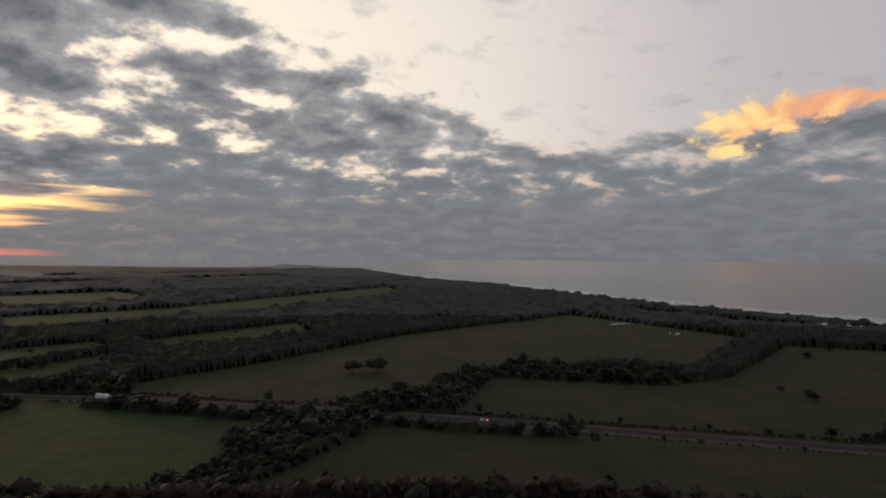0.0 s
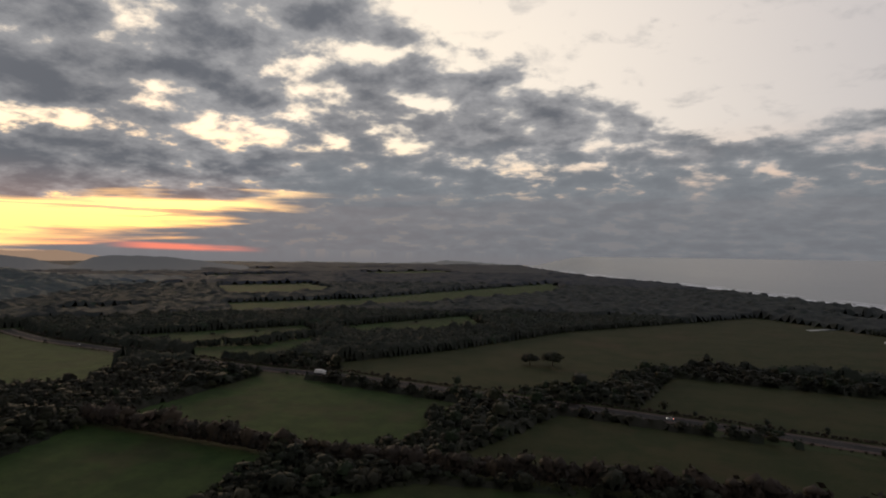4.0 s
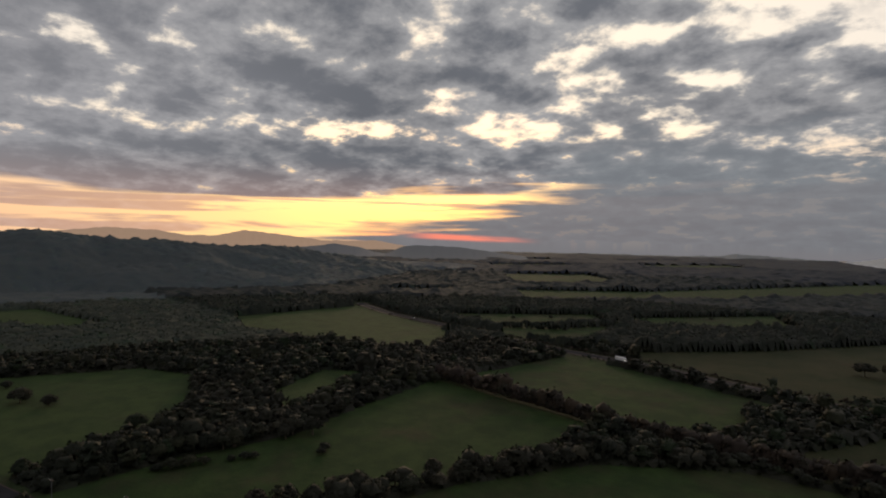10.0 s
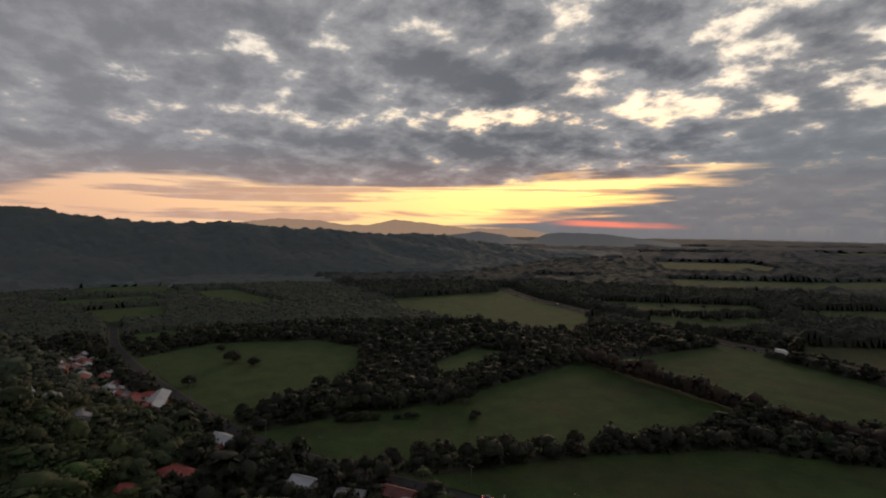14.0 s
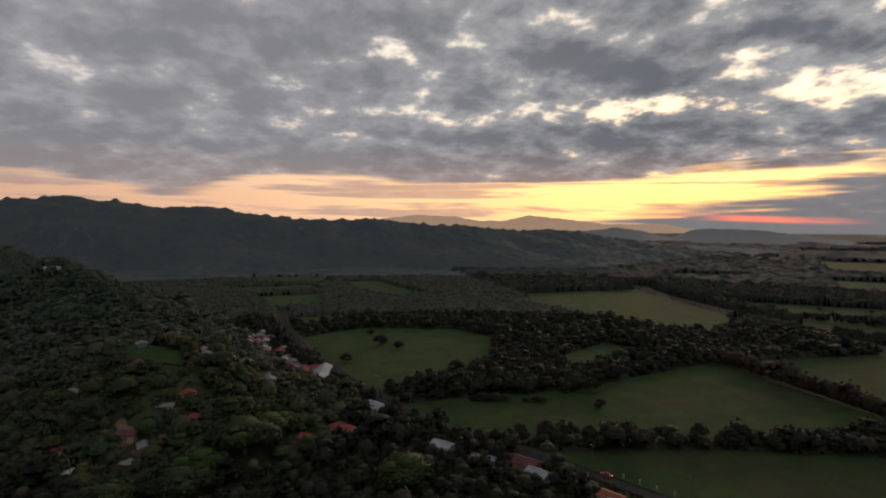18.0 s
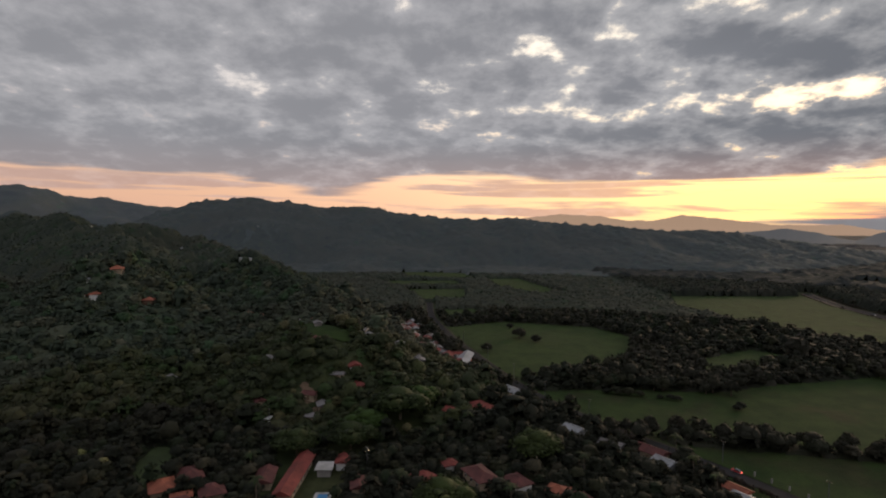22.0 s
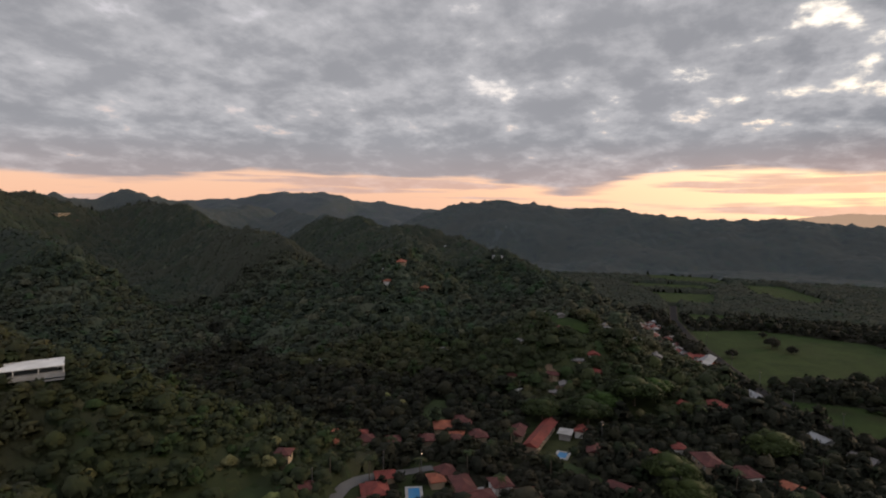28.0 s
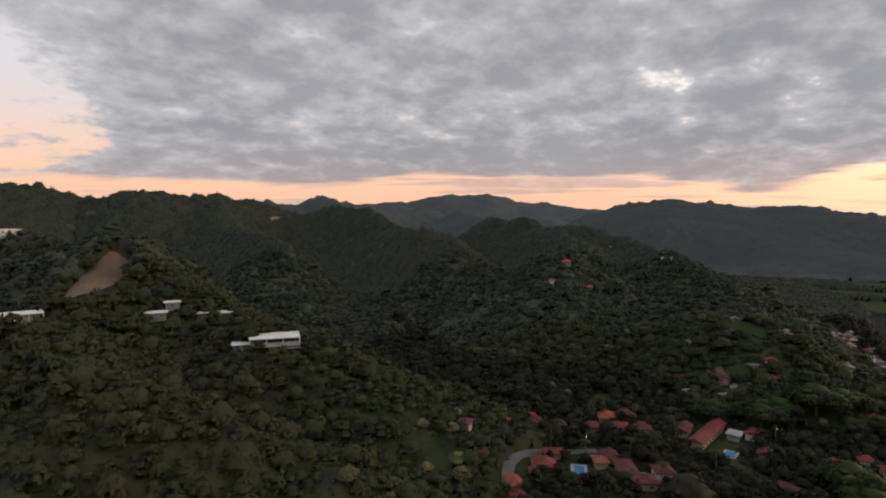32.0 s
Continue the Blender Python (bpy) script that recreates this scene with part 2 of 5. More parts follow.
    # the sunlit cumulus over the sea, torn by grey shreds
    billow = g.noise(g.vec(g.m("MULTIPLY", yaw, 0.30), g.m("MULTIPLY", up, 0.5), 2.0), 1.0, 7.0, 0.58, 0.4)
    fx = g.m("DIVIDE", g.m("ADD", yaw, 29.0), 9.5)
    fy = g.m("DIVIDE", g.m("ADD", g.m("SUBTRACT", up, 11.8), g.m("MULTIPLY", fx, 0.4)), 3.3)
    puff = g.m("SUBTRACT", 1.0, g.m("SQRT", g.m("ADD", g.m("MULTIPLY", fx, fx), g.m("MULTIPLY", fy, fy))))
    puff = g.ramp(g.m("ADD", puff, g.m("MULTIPLY", g.m("SUBTRACT", billow, 0.5), 1.5)), 0.12, 0.42)
    glow = g.mix(g.ramp(g.m("ADD", fx, g.m("MULTIPLY", g.m("SUBTRACT", billow, 0.5), 3.0)), -0.5, 0.7), (0.80, 0.36, 0.20), (1.0, 0.70, 0.30))
    under = g.m("SUBTRACT", g.m("SUBTRACT", up, 10.6), g.m("MULTIPLY", g.m("ADD", yaw, 24.0), -0.33))
    puff = g.m("MULTIPLY", puff, g.ramp(g.m("ADD", under, g.m("MULTIPLY", g.m("SUBTRACT", billow, 0.5), 7.0)), -1.2, -0.3))
    picture = g.mix(puff, picture, glow)

    # the last red light under the bank
    ember = g.m("MULTIPLY", g.ramp(g.m("ABSOLUTE", g.m("SUBTRACT", up, g.m("ADD", 0.22, g.m("MULTIPLY", g.m("SUBTRACT", yaw, 42.0), 0.03)))), 0.12, 0.42, 1.0, 0.0), g.ramp(g.m("ABSOLUTE", g.m("SUBTRACT", yaw, 43.0)), 3.0, 7.5, 1.0, 0.0))
    picture = g.mix(g.m("MULTIPLY", ember, g.ramp(streak, 0.40, 0.54, 0.1, 0.9)), picture, (0.95, 0.25, 0.16))

    picture = g.mix(g.ramp(up, -1.0, 0.2, 0.0, 1.0), (0.17, 0.165, 0.175), picture)
    back = g.put("ShaderNodeBackground")
    g.wire(picture, back.inputs[0])
    back.inputs[1].default_value = 1.0
    t.links.new(back.outputs[0], g.put("ShaderNodeOutputWorld").inputs[0])


build_sky()
sun = new("sun", bpy.data.lights.new("sun", "SUN"))
sun.data.energy, sun.data.angle, sun.data.color = 1.05, radians(20), (1.0, 0.72, 0.45)
SUN_WAY = Vector((-math.sin(radians(SUN_YAW)), math.cos(radians(SUN_YAW)), math.tan(radians(9.0))))
sun.matrix_world = look(SUN_WAY * 3000, (0, 0, 0))

# ---- materials ----


def material(name, build, rough=0.85, metal=0.0, spec=0.2, slope=False):
    m = bpy.data.materials.new(name)
    m.use_nodes = True
    g = Nodes(m.node_tree)
    b = m.node_tree.nodes["Principled BSDF"]
    b.inputs["Roughness"].default_value, b.inputs["Metallic"].default_value = rough, metal
    b.inputs["Specular IOR Level"].default_value = spec
    where = g.put("ShaderNodeNewGeometry").outputs["Position"]
    out = build(g, where)
    color, height, far = out if isinstance(out, tuple) and len(out) == 3 and not isinstance(out[0], float) else (out, None, 0.0)
    g.wire(color, b.inputs["Base Color"])
    if height is not None:
        bump = g.put("ShaderNodeBump")
        g.wire(height, bump.inputs["Height"])
        bump.inputs["Distance"].default_value = far
        lie = bump.outputs[0]
        if slope:
            # the normal is bent to the lie of the hillside, which evens out shading between crowns
            ground = g.put("ShaderNodeAttribute")
            ground.attribute_name = "hillside"
            lie = g.vm("NORMALIZE", g.vm("ADD", g.vm("MULTIPLY", lie, (0.50, 0.50, 0.50)), ground.outputs["Vector"]))
        g.tree.links.new(lie, b.inputs["Normal"])
    return m


def plain(name, color, rough=0.8, vary=0.25, scale=0.8, metal=0.0, spec=0.3):
    """One colour with stains and grain of two sizes."""
    def build(g, where):
        dark = tuple(c * (1 - vary) for c in color)
        light = tuple(min(1, c * (1 + vary)) for c in color)
        big = g.noise(where, scale * 0.25, 3.0)
        small = g.noise(where, scale * 6, 3.0)
        f = g.m("ADD", g.m("MULTIPLY", big, 0.7), g.m("MULTIPLY", small, 0.3))
        return g.mix(g.ramp(f, 0.35, 0.65), dark, light), small, 0.01
    return material(name, build, rough, metal, spec)


def grass(g, where):
    big = g.noise(where, 0.018, 5.0, 0.65)
    mid = g.noise(where, 0.06, 7.0, 0.75)
    small = g.noise(where, 0.9, 3.0, 0.6)
    rnd = g.put("ShaderNodeObjectInfo").outputs["Random"]
    lush = g.mix(g.ramp(mid, 0.35, 0.65), (0.0152, 0.0285, 0.0075), (0.0275, 0.047, 0.0116))
    dry = g.mix(g.ramp(mid, 0.35, 0.65), (0.024, 0.025, 0.011), (0.036, 0.0345, 0.0155))
    f = g.ramp(g.m("ADD", big, g.m("MULTIPLY", g.m("SUBTRACT", rnd, 0.5), 0.12)), 0.47, 0.66, 0.0, 0.85)
    c = g.mix(f, lush, dry)
    c = g.mix(g.ramp(small, 0.35, 0.7, 0.0, 0.35), c, (0.020, 0.027, 0.009))
    return c, small, 0.25


# Lighter pasture grass: haze and glancing light on inland fields put into the colour
def meadow(g, where):
    big = g.noise(where, 0.018, 5.0, 0.65)
    mid = g.noise(where, 0.06, 7.0, 0.75)
    small = g.noise(where, 0.9, 3.0, 0.6)
    c = g.mix(g.ramp(mid, 0.35, 0.65), (0.0200, 0.0345, 0.0100), (0.0330, 0.0520, 0.0140))
    c = g.mix(g.ramp(big, 0.50, 0.70, 0.0, 0.5), c, (0.036, 0.040, 0.017))
    return g.mix(g.ramp(small, 0.35, 0.7, 0.0, 0.3), c, (0.022, 0.031, 0.010)), small, 0.25


def dry_grass(g, where):
    mid = g.noise(where, 0.028, 8.0, 0.78)
    small = g.noise(where, 0.9, 3.0, 0.6)
    c = g.mix(g.ramp(mid, 0.35, 0.65), (0.016, 0.0225, 0.0072), (0.033, 0.0315, 0.0126))
    rust = g.noise(where, 0.011, 6.0, 0.7)
    c = g.mix(g.ramp(rust, 0.50, 0.68, 0.0, 0.7), c, (0.046, 0.030, 0.016))
    return g.mix(g.ramp(small, 0.35, 0.7, 0.0, 0.35), c, (0.023, 0.025, 0.010)), small, 0.25


def soil(g, where):
    mid = g.noise(where, 0.02, 5.0, 0.6)
    small = g.noise(where, 0.25, 4.0, 0.6)
    c = g.mix(g.ramp(mid, 0.4, 0.65), (0.026, 0.036, 0.013), (0.046, 0.048, 0.020))
    return g.mix(g.ramp(small, 0.3, 0.7, 0.0, 0.5), c, (0.014, 0.019, 0.008)), small, 0.6


def leaves(dark, light, dry):
    def build(g, where):
        shade = g.put("ShaderNodeAttribute")
        shade.attribute_name = "tint"
        tint = shade.outputs["Fac"]
        isle = g.put("ShaderNodeNewGeometry").outputs["Random Per Island"]
        rnd = g.put("ShaderNodeObjectInfo").outputs["Random"]
        big = g.noise(where, 0.006, 3.0, 0.6)
        small = g.noise(where, 1.1, 5.0, 0.75)
        kind = g.m("FRACT", g.m("ADD", g.m("MULTIPLY", tint, 37.0), rnd))
        c = g.mix(g.m("FRACT", g.m("ADD", tint, rnd)), dark, light)
        c = g.mix(g.ramp(kind, 0.72, 0.85, 0.0, 0.7), c, (light[0] * 1.5, light[1] * 1.3, light[2] * 0.9))
        c = g.mix(g.ramp(kind, 0.16, 0.08, 0.0, 0.8), c, (light[0] * 0.85, light[1] * 1.3, light[2] * 0.8))
        c = g.mix(g.ramp(kind, 0.96, 0.97, 0.0, 0.8), c, tuple(v * 2.3 for v in dry))
        c = g.mix(g.ramp(tint, 0.78, 0.95, 0.0, 0.8), c, tuple(v * 1.5 for v in light))
        c = g.mix(g.ramp(g.m("ADD", big, g.m("MULTIPLY", tint, 0.25)), 0.52, 0.74, 0.0, 0.75), c, dry)
        c = g.mix(g.m("MULTIPLY", isle, 0.35), c, g.mix(small, dark, light))
        c = g.mix(1.0, c, g.mix(isle, (0.82, 0.83, 0.83), (1.20, 1.18, 1.14)), "MULTIPLY")
        c = g.mix(g.ramp(small, 0.50, 0.64, 0.0, 0.45), c, tuple(v * 0.7 for v in dark))
        c = g.mix(g.ramp(small, 0.48, 0.34, 0.0, 0.4), c, tuple(v * 1.2 for v in light))
        return c, small, 0.3
    return build


M_GRASS = material("pasture_grass", grass, 0.95, 0, 0.1)
M_MEADOW = material("lightened_meadow_grass", meadow, 0.95, 0, 0.1)
M_DRYGRASS = material("dry_pasture_grass", dry_grass, 0.95, 0, 0.1)
M_LAWN = plain("dark_garden_lawn", (0.026, 0.038, 0.011), 0.95, 0.3, 0.4)
M_SOIL = material("leaf_litter_soil", soil, 0.95, 0, 0.1)
# Darker leaves for the plain: backlit shade of the belts put into the colour
M_BELT = material("shaded_belt_foliage", leaves((0.0074, 0.0092, 0.0050), (0.0144, 0.0170, 0.0085), (0.0192, 0.0166, 0.0104)), 0.8, 0, 0.15, slope=True)
# Belts farther off: leaves lightened by the haze put into their colour
M_WOODS = material("hazed_belt_foliage", leaves((0.0110, 0.0139, 0.0102), (0.0168, 0.0203, 0.0139), (0.0209, 0.0214, 0.0150)), 0.85, 0, 0.1, slope=True)
M_LEAF = material("broad_leaf_foliage", leaves((0.0122, 0.0172, 0.0054), (0.0235, 0.0318, 0.0090), (0.040, 0.035, 0.015)), 0.75, 0, 0.2, slope=True)
# M_LEAF1 to M_LEAF3: haze tinted into the leaves, stronger with distance
M_LEAF1 = material("hazed_spur_foliage", leaves((0.0220, 0.0314, 0.0208), (0.0341, 0.0462, 0.0289), (0.0484, 0.0473, 0.0312)), 0.8, 0, 0.15, slope=True)
M_LEAF2 = material("hazed_range_foliage", leaves((0.0347, 0.0433, 0.0475), (0.0476, 0.0578, 0.0613), (0.0578, 0.0621, 0.0567)), 0.85, 0, 0.1, slope=True)
M_LEAF3 = material("hazed_mountain_foliage", leaves((0.058, 0.069, 0.076), (0.066, 0.077, 0.084), (0.070, 0.078, 0.082)), 0.9, 0, 0.1, slope=True)
M_LEAFB = material("bright_rain_tree_foliage", leaves((0.0140, 0.0224, 0.0049), (0.0280, 0.0406, 0.0077), (0.0322, 0.0392, 0.0098)), 0.75, 0, 0.2)
# Plain woods with haze in the leaf colour, bluer farther out
M_WOODS2 = material("hazed_plain_foliage", leaves((0.0157, 0.0189, 0.0188), (0.0222, 0.0258, 0.0249), (0.0258, 0.0277, 0.0254)), 0.85, 0, 0.1, slope=True)
M_LEAF3B = material("hazed_far_plain_foliage", leaves((0.0196, 0.0230, 0.0288), (0.0242, 0.0277, 0.0338), (0.0265, 0.0294, 0.0346)), 0.9, 0, 0.1, slope=True)
# Darker copy of M_LEAF1: shade among the crowns is put into its colour
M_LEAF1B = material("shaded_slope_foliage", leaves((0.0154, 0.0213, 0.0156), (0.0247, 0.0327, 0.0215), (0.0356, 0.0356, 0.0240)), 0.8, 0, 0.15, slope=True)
# Dry grass made paler to match the haze put into the range's leaves
M_GLADE = plain("hazed_dry_meadow", (0.062, 0.056, 0.036), 0.95, 0.3, 0.05)
M_HEDGE = material("dry_hedge_foliage", leaves((0.014, 0.012, 0.008), (0.024, 0.018, 0.012), (0.028, 0.019, 0.014)), 0.8, 0, 0.15, slope=True)
M_BARK = plain("grey_brown_bark", (0.09, 0.07, 0.05), 0.9, 0.3, 2.0)


def sea_water(g, where):
    s = g.noise(where, 0.012, 5.0, 0.6)
    small = g.noise(where, 0.12, 4.0, 0.6)
    return g.mix(s, (0.05, 0.065, 0.08), (0.075, 0.085, 0.095)), g.m("ADD", s, small), 0.9


M_SEA = material("grey_sea_water", sea_water, 0.28, 0.0, 0.5)
M_SAND = plain("grey_beach_sand", (0.24, 0.21, 0.18), 0.9, 0.2, 0.05)
M_FOAM = plain("surf_foam", (0.75, 0.76, 0.78), 0.9, 0.12, 0.3)
M_ASPHALT = plain("worn_asphalt", (0.024, 0.0225, 0.022), 0.95, 0.2, 0.4, 0.0, 0.1)
M_VERGE = plain("reddish_road_verge", (0.050, 0.031, 0.024), 0.95, 0.35, 0.3)
M_PAINT = plain("road_paint", (0.12, 0.115, 0.10), 0.8, 0.2, 0.5)
M_DIRT = plain("bare_laterite_soil", (0.125, 0.085, 0.052), 0.95, 0.35, 0.12)
M_WHITE = plain("white_render", (0.62, 0.60, 0.56), 0.8, 0.12, 0.8)
M_CREAM = plain("cream_render", (0.28, 0.215, 0.145), 0.85, 0.15, 0.8)
M_PINK = plain("red_painted_wall", (0.42, 0.10, 0.08), 0.8, 0.2, 0.8)
M_ZINC = plain("pale_sheet_metal", (0.24, 0.245, 0.25), 0.5, 0.2, 0.6, 0.3)
M_RUST = plain("dull_sheet_metal", (0.14, 0.13, 0.125), 0.65, 0.3, 0.6, 0.2)
M_TILE = plain("red_clay_tile", (0.145, 0.032, 0.024), 0.75, 0.3, 1.2)
M_TILE2 = plain("orange_clay_tile", (0.20, 0.062, 0.034), 0.75, 0.3, 1.2)
M_TILE3 = plain("dark_clay_tile", (0.082, 0.027, 0.023), 0.8, 0.3, 1.2)
M_GLASS = plain("dark_window_glass", (0.03, 0.035, 0.04), 0.08, 0.1, 1.0, 0.0, 0.6)
M_PLASTER = plain("grey_plaster", (0.22, 0.205, 0.185), 0.9, 0.25, 0.8)
M_WOOD = plain("dark_wood", (0.13, 0.08, 0.05), 0.7, 0.25, 2.0)
M_POOL = plain("blue_pool_tile", (0.03, 0.16, 0.32), 0.4, 0.1, 1.0)
M_LANE = plain("grey_lane_surface", (0.085, 0.083, 0.08), 0.9, 0.2, 0.4)
M_CONCRETE = plain("grey_concrete", (0.30, 0.29, 0.27), 0.9, 0.2, 0.8)

# ---- the lie of the land ----
EYE_XY = np.array((20.0, -80.0))


def ridge(width, *points):
    return width, np.array(points, float)


RIDGES = [
    ridge(460, (-1390, -640, 128), (-1400, -556, 140), (-1416, -282, 121), (-1410, -43, 99), (-1415, 129, 93), (-1398, 408, 82), (-1453, 545, 67), (-1495, 795, 52), (-1520, 1205, 10)),
    ridge(650, (-1397, -1892, 140), (-1634, -1678, 157), (-1760, -1545, 190), (-1800, -1480, 191), (-1913, -1326, 151), (-2073, -1034, 128), (-2100, -700, 110)),
    ridge(260, (150, -1000, 152), (-72, -952, 138), (-200, -960, 120), (-205, -912, 132), (-371, -944, 120), (-554, -942, 118), (-800, -1010, 114), (-1150, -1150, 118)),
    ridge(150, (-1000, -950, 112), (-700, -620, 96), (-611, -508, 86), (-523, -394, 70), (-365, -330, 60), (-330, -327, 47), (-285, -300, 10)),
    ridge(98, (-611, -440, 78), (-624, -369, 64), (-525, -275, 66), (-430, -200, 44), (-298, -157, 37), (-262, -124, 14)),
    ridge(125, (-560, -930, 116), (-526, -788, 106), (-484, -649, 89), (-414, -500, 64), (-346, -409, 37), (-277, -350, 6)),
    ridge(115, (-330, -900, 112), (-272, -784, 85), (-250, -682, 80), (-227, -590, 69), (-199, -500, 35), (-166, -411, 5)),
    ridge(125, (60, -800, 125), (10, -640, 103), (-15, -540, 86), (-31, -465, 75), (0, -420, 69), (26, -389, 63), (53, -364, 58), (75, -300, 42)),
    ridge(110, (-31, -465, 75), (30, -478, 80), (110, -505, 84), (160, -600, 100)),
    ridge(95, (-10, -440, 72), (-32, -440, 70), (-33, -400, 60), (-35, -355, 54), (-37, -307, 47), (-47, -292, 42), (-54, -271, 32), (-65, -247, 18), (-68, -234, 4)),
    ridge(100, (140, -560, 80), (110, -440, 63), (85, -366, 50), (73, -298, 49), (63, -265, 43)),
    ridge(64, (73, -298, 49), (63, -265, 45), (45, -253, 42), (30, -235, 34), (11, -214, 23), (2, -198, 12), (-8, -188, 2)),
]
COAST = ((1500, -600), (1000, 300), (760, 700), (634, 893), (604, 935), (560, 1016), (497, 1090), (434, 1204), (370, 1404), (253, 1682), (134, 2032), (-122, 2422), (-806, 4326), (-980, 5200))


def smooth(a, b, v):
    t = np.clip((v - a) / (b - a), 0, 1)
    return t * t * (3 - 2 * t)


def to_line(p, a, b):
    """Distance from the points p to the stretch a-b, and how far along it."""
    d = b - a
    s = np.clip(((p - a) @ d) / max(d @ d, 1e-9), 0, 1)
    return np.linalg.norm(p - (a + s[:, None] * d), axis=1), s


def waves(p, size, seed):
    """Smooth value noise of the plane, 0 to 1."""
    rng = np.random.RandomState(seed)
    table = rng.rand(64, 64)
    q = p / size
    i = np.floor(q).astype(int)
    f = q - i
    f = f * f * (3 - 2 * f)
    a = table[i[:, 0] % 64, i[:, 1] % 64]
    b = table[(i[:, 0] + 1) % 64, i[:, 1] % 64]
    c = table[i[:, 0] % 64, (i[:, 1] + 1) % 64]
    d = table[(i[:, 0] + 1) % 64, (i[:, 1] + 1) % 64]
    return (a * (1 - f[:, 0]) + b * f[:, 0]) * (1 - f[:, 1]) + (c * (1 - f[:, 0]) + d * f[:, 0]) * f[:, 1]


def seaward(p):
    """Metres out to sea (minus: inland)."""
    best = np.full(len(p), 1e9)
    side = np.zeros(len(p))
    for a, b in zip(COAST, COAST[1:]):
        a, b = np.array(a, float), np.array(b, float)
        d, _ = to_line(p, a, b)
        w = b - a
        s = w[1] * (p[:, 0] - a[0]) - w[0] * (p[:, 1] - a[1])
        take = d < best
        best[take], side[take] = d[take], np.sign(s)[take]
    return best * side


def height(p):
    p = np.asarray(p, float)
    h = np.zeros(len(p))
    rough_ = waves(p, 90, 1) * 0.55 + waves(p, 38, 2) * 0.45 - 0.5
    for width, pts in RIDGES:
        one = np.zeros(len(p))
        for a, b in zip(pts, pts[1:]):
            d, s = to_line(p, a[:2], b[:2])
            z = a[2] + (b[2] - a[2]) * s
            w = width * (0.65 + 0.45 * waves(p, 120, 3))
            prof = np.clip(1 - (d / w) ** 1.5, 0, 1) ** 1.25
            one = np.maximum(one, z * prof)
        h = np.where(np.maximum(h, one) > 0, (h ** 4 + one ** 4) ** 0.25, 0)
    floor = 48 * smooth(360, 950, -p[:, 1]) * smooth(-1900, -1000, p[:, 0])
    h = (h ** 4 + floor ** 4) ** 0.25
    gully = np.abs(waves(p, 130, 5) - 0.5) * 2
    h = h * (1 + 0.12 * rough_ + 0.42 * (gully - 0.5) * np.clip(1 - h / 160, 0, 1))
    h = np.maximum(h - 2.0, 0)
    out = seaward(p)
    return np.where(out > -25, -4 * smooth(-25, 20, out), h)


def hillside(p, step=14.0):
    """The upward direction of the slope, smoothed over some metres, for shading canopies."""
    ex, ey = np.array((step, 0.0)), np.array((0.0, step))
    z = height(p)
    n = np.stack(((z - height(p + ex)) / step, (z - height(p + ey)) / step, np.ones(len(p))), 1)
    return 0.55 * n / np.linalg.norm(n, axis=1)[:, None]


def ground_z(x, y):
    return float(height(np.array(((x, y),)))[0])


def mesh_object(name, verts, faces, mat, parent=None, smooth_=False, tint=None, lean=None):
    me = bpy.data.meshes.new(name)
    verts = np.asarray(verts, np.float32)
    if isinstance(faces, np.ndarray):
        n, k = faces.shape
        me.vertices.add(len(verts))
        me.vertices.foreach_set("co", verts.ravel())
        me.loops.add(n * k)
        me.loops.foreach_set("vertex_index", faces.astype(np.int32).ravel())
        me.polygons.add(n)
        me.polygons.foreach_set("loop_start", np.arange(0, n * k, k, dtype=np.int32))
        me.update(calc_edges=True)
    else:
        me.from_pydata([tuple(v) for v in verts], [], faces)
        me.update()
    if smooth_:
        me.polygons.foreach_set("use_smooth", np.ones(len(me.polygons), bool))
    if tint is not None:
        a = me.attributes.new("tint", "FLOAT", "POINT")
        a.data.foreach_set("value", np.asarray(tint, np.float32))
    if lean is not None:
        a = me.attributes.new("hillside", "FLOAT_VECTOR", "POINT")
        a.data.foreach_set("vector", np.asarray(lean, np.float32).ravel())
    me.materials.append(mat)
    ob = new(name, me)
    if parent is not None:
        ob.parent = parent
    return ob


def axis(lo, hi, fine_lo, fine_hi, step, grow):
    mid = list(np.arange(fine_lo, fine_hi + 0.1, step))
    s, v = step, fine_lo
    low = []
    while v > lo:
        s *= grow
        v -= s
        low.append(max(v, lo))
    s, v = step, mid[-1]
    high = []
    while v < hi:
        s *= grow
        v += s
        high.append(min(v, hi))
    return np.array(low[::-1] + mid + high)


def grid_faces(nx, ny):
    i = np.arange((nx - 1) * (ny - 1))
    a = (i // (nx - 1)) * nx + i % (nx - 1)
    return np.stack((a, a + 1, a + nx + 1, a + nx), 1)


def build_ground():
    xs = axis(-4600, 3200, -640, 460, 10, 1.025)
    ys = axis(-3200, 4850, -760, 640, 10, 1.025)
    gx, gy = np.meshgrid(xs, ys)
    p = np.stack((gx.ravel(), gy.ravel()), 1)
    z = height(p)
    ob = mesh_object("ground", np.column_stack((p, z)), grid_faces(len(xs), len(ys)), M_SOIL, smooth_=True)
    tagged(ob, "dark coastal plain rising to wooded hills", "ground", kind="structure")


build_ground()


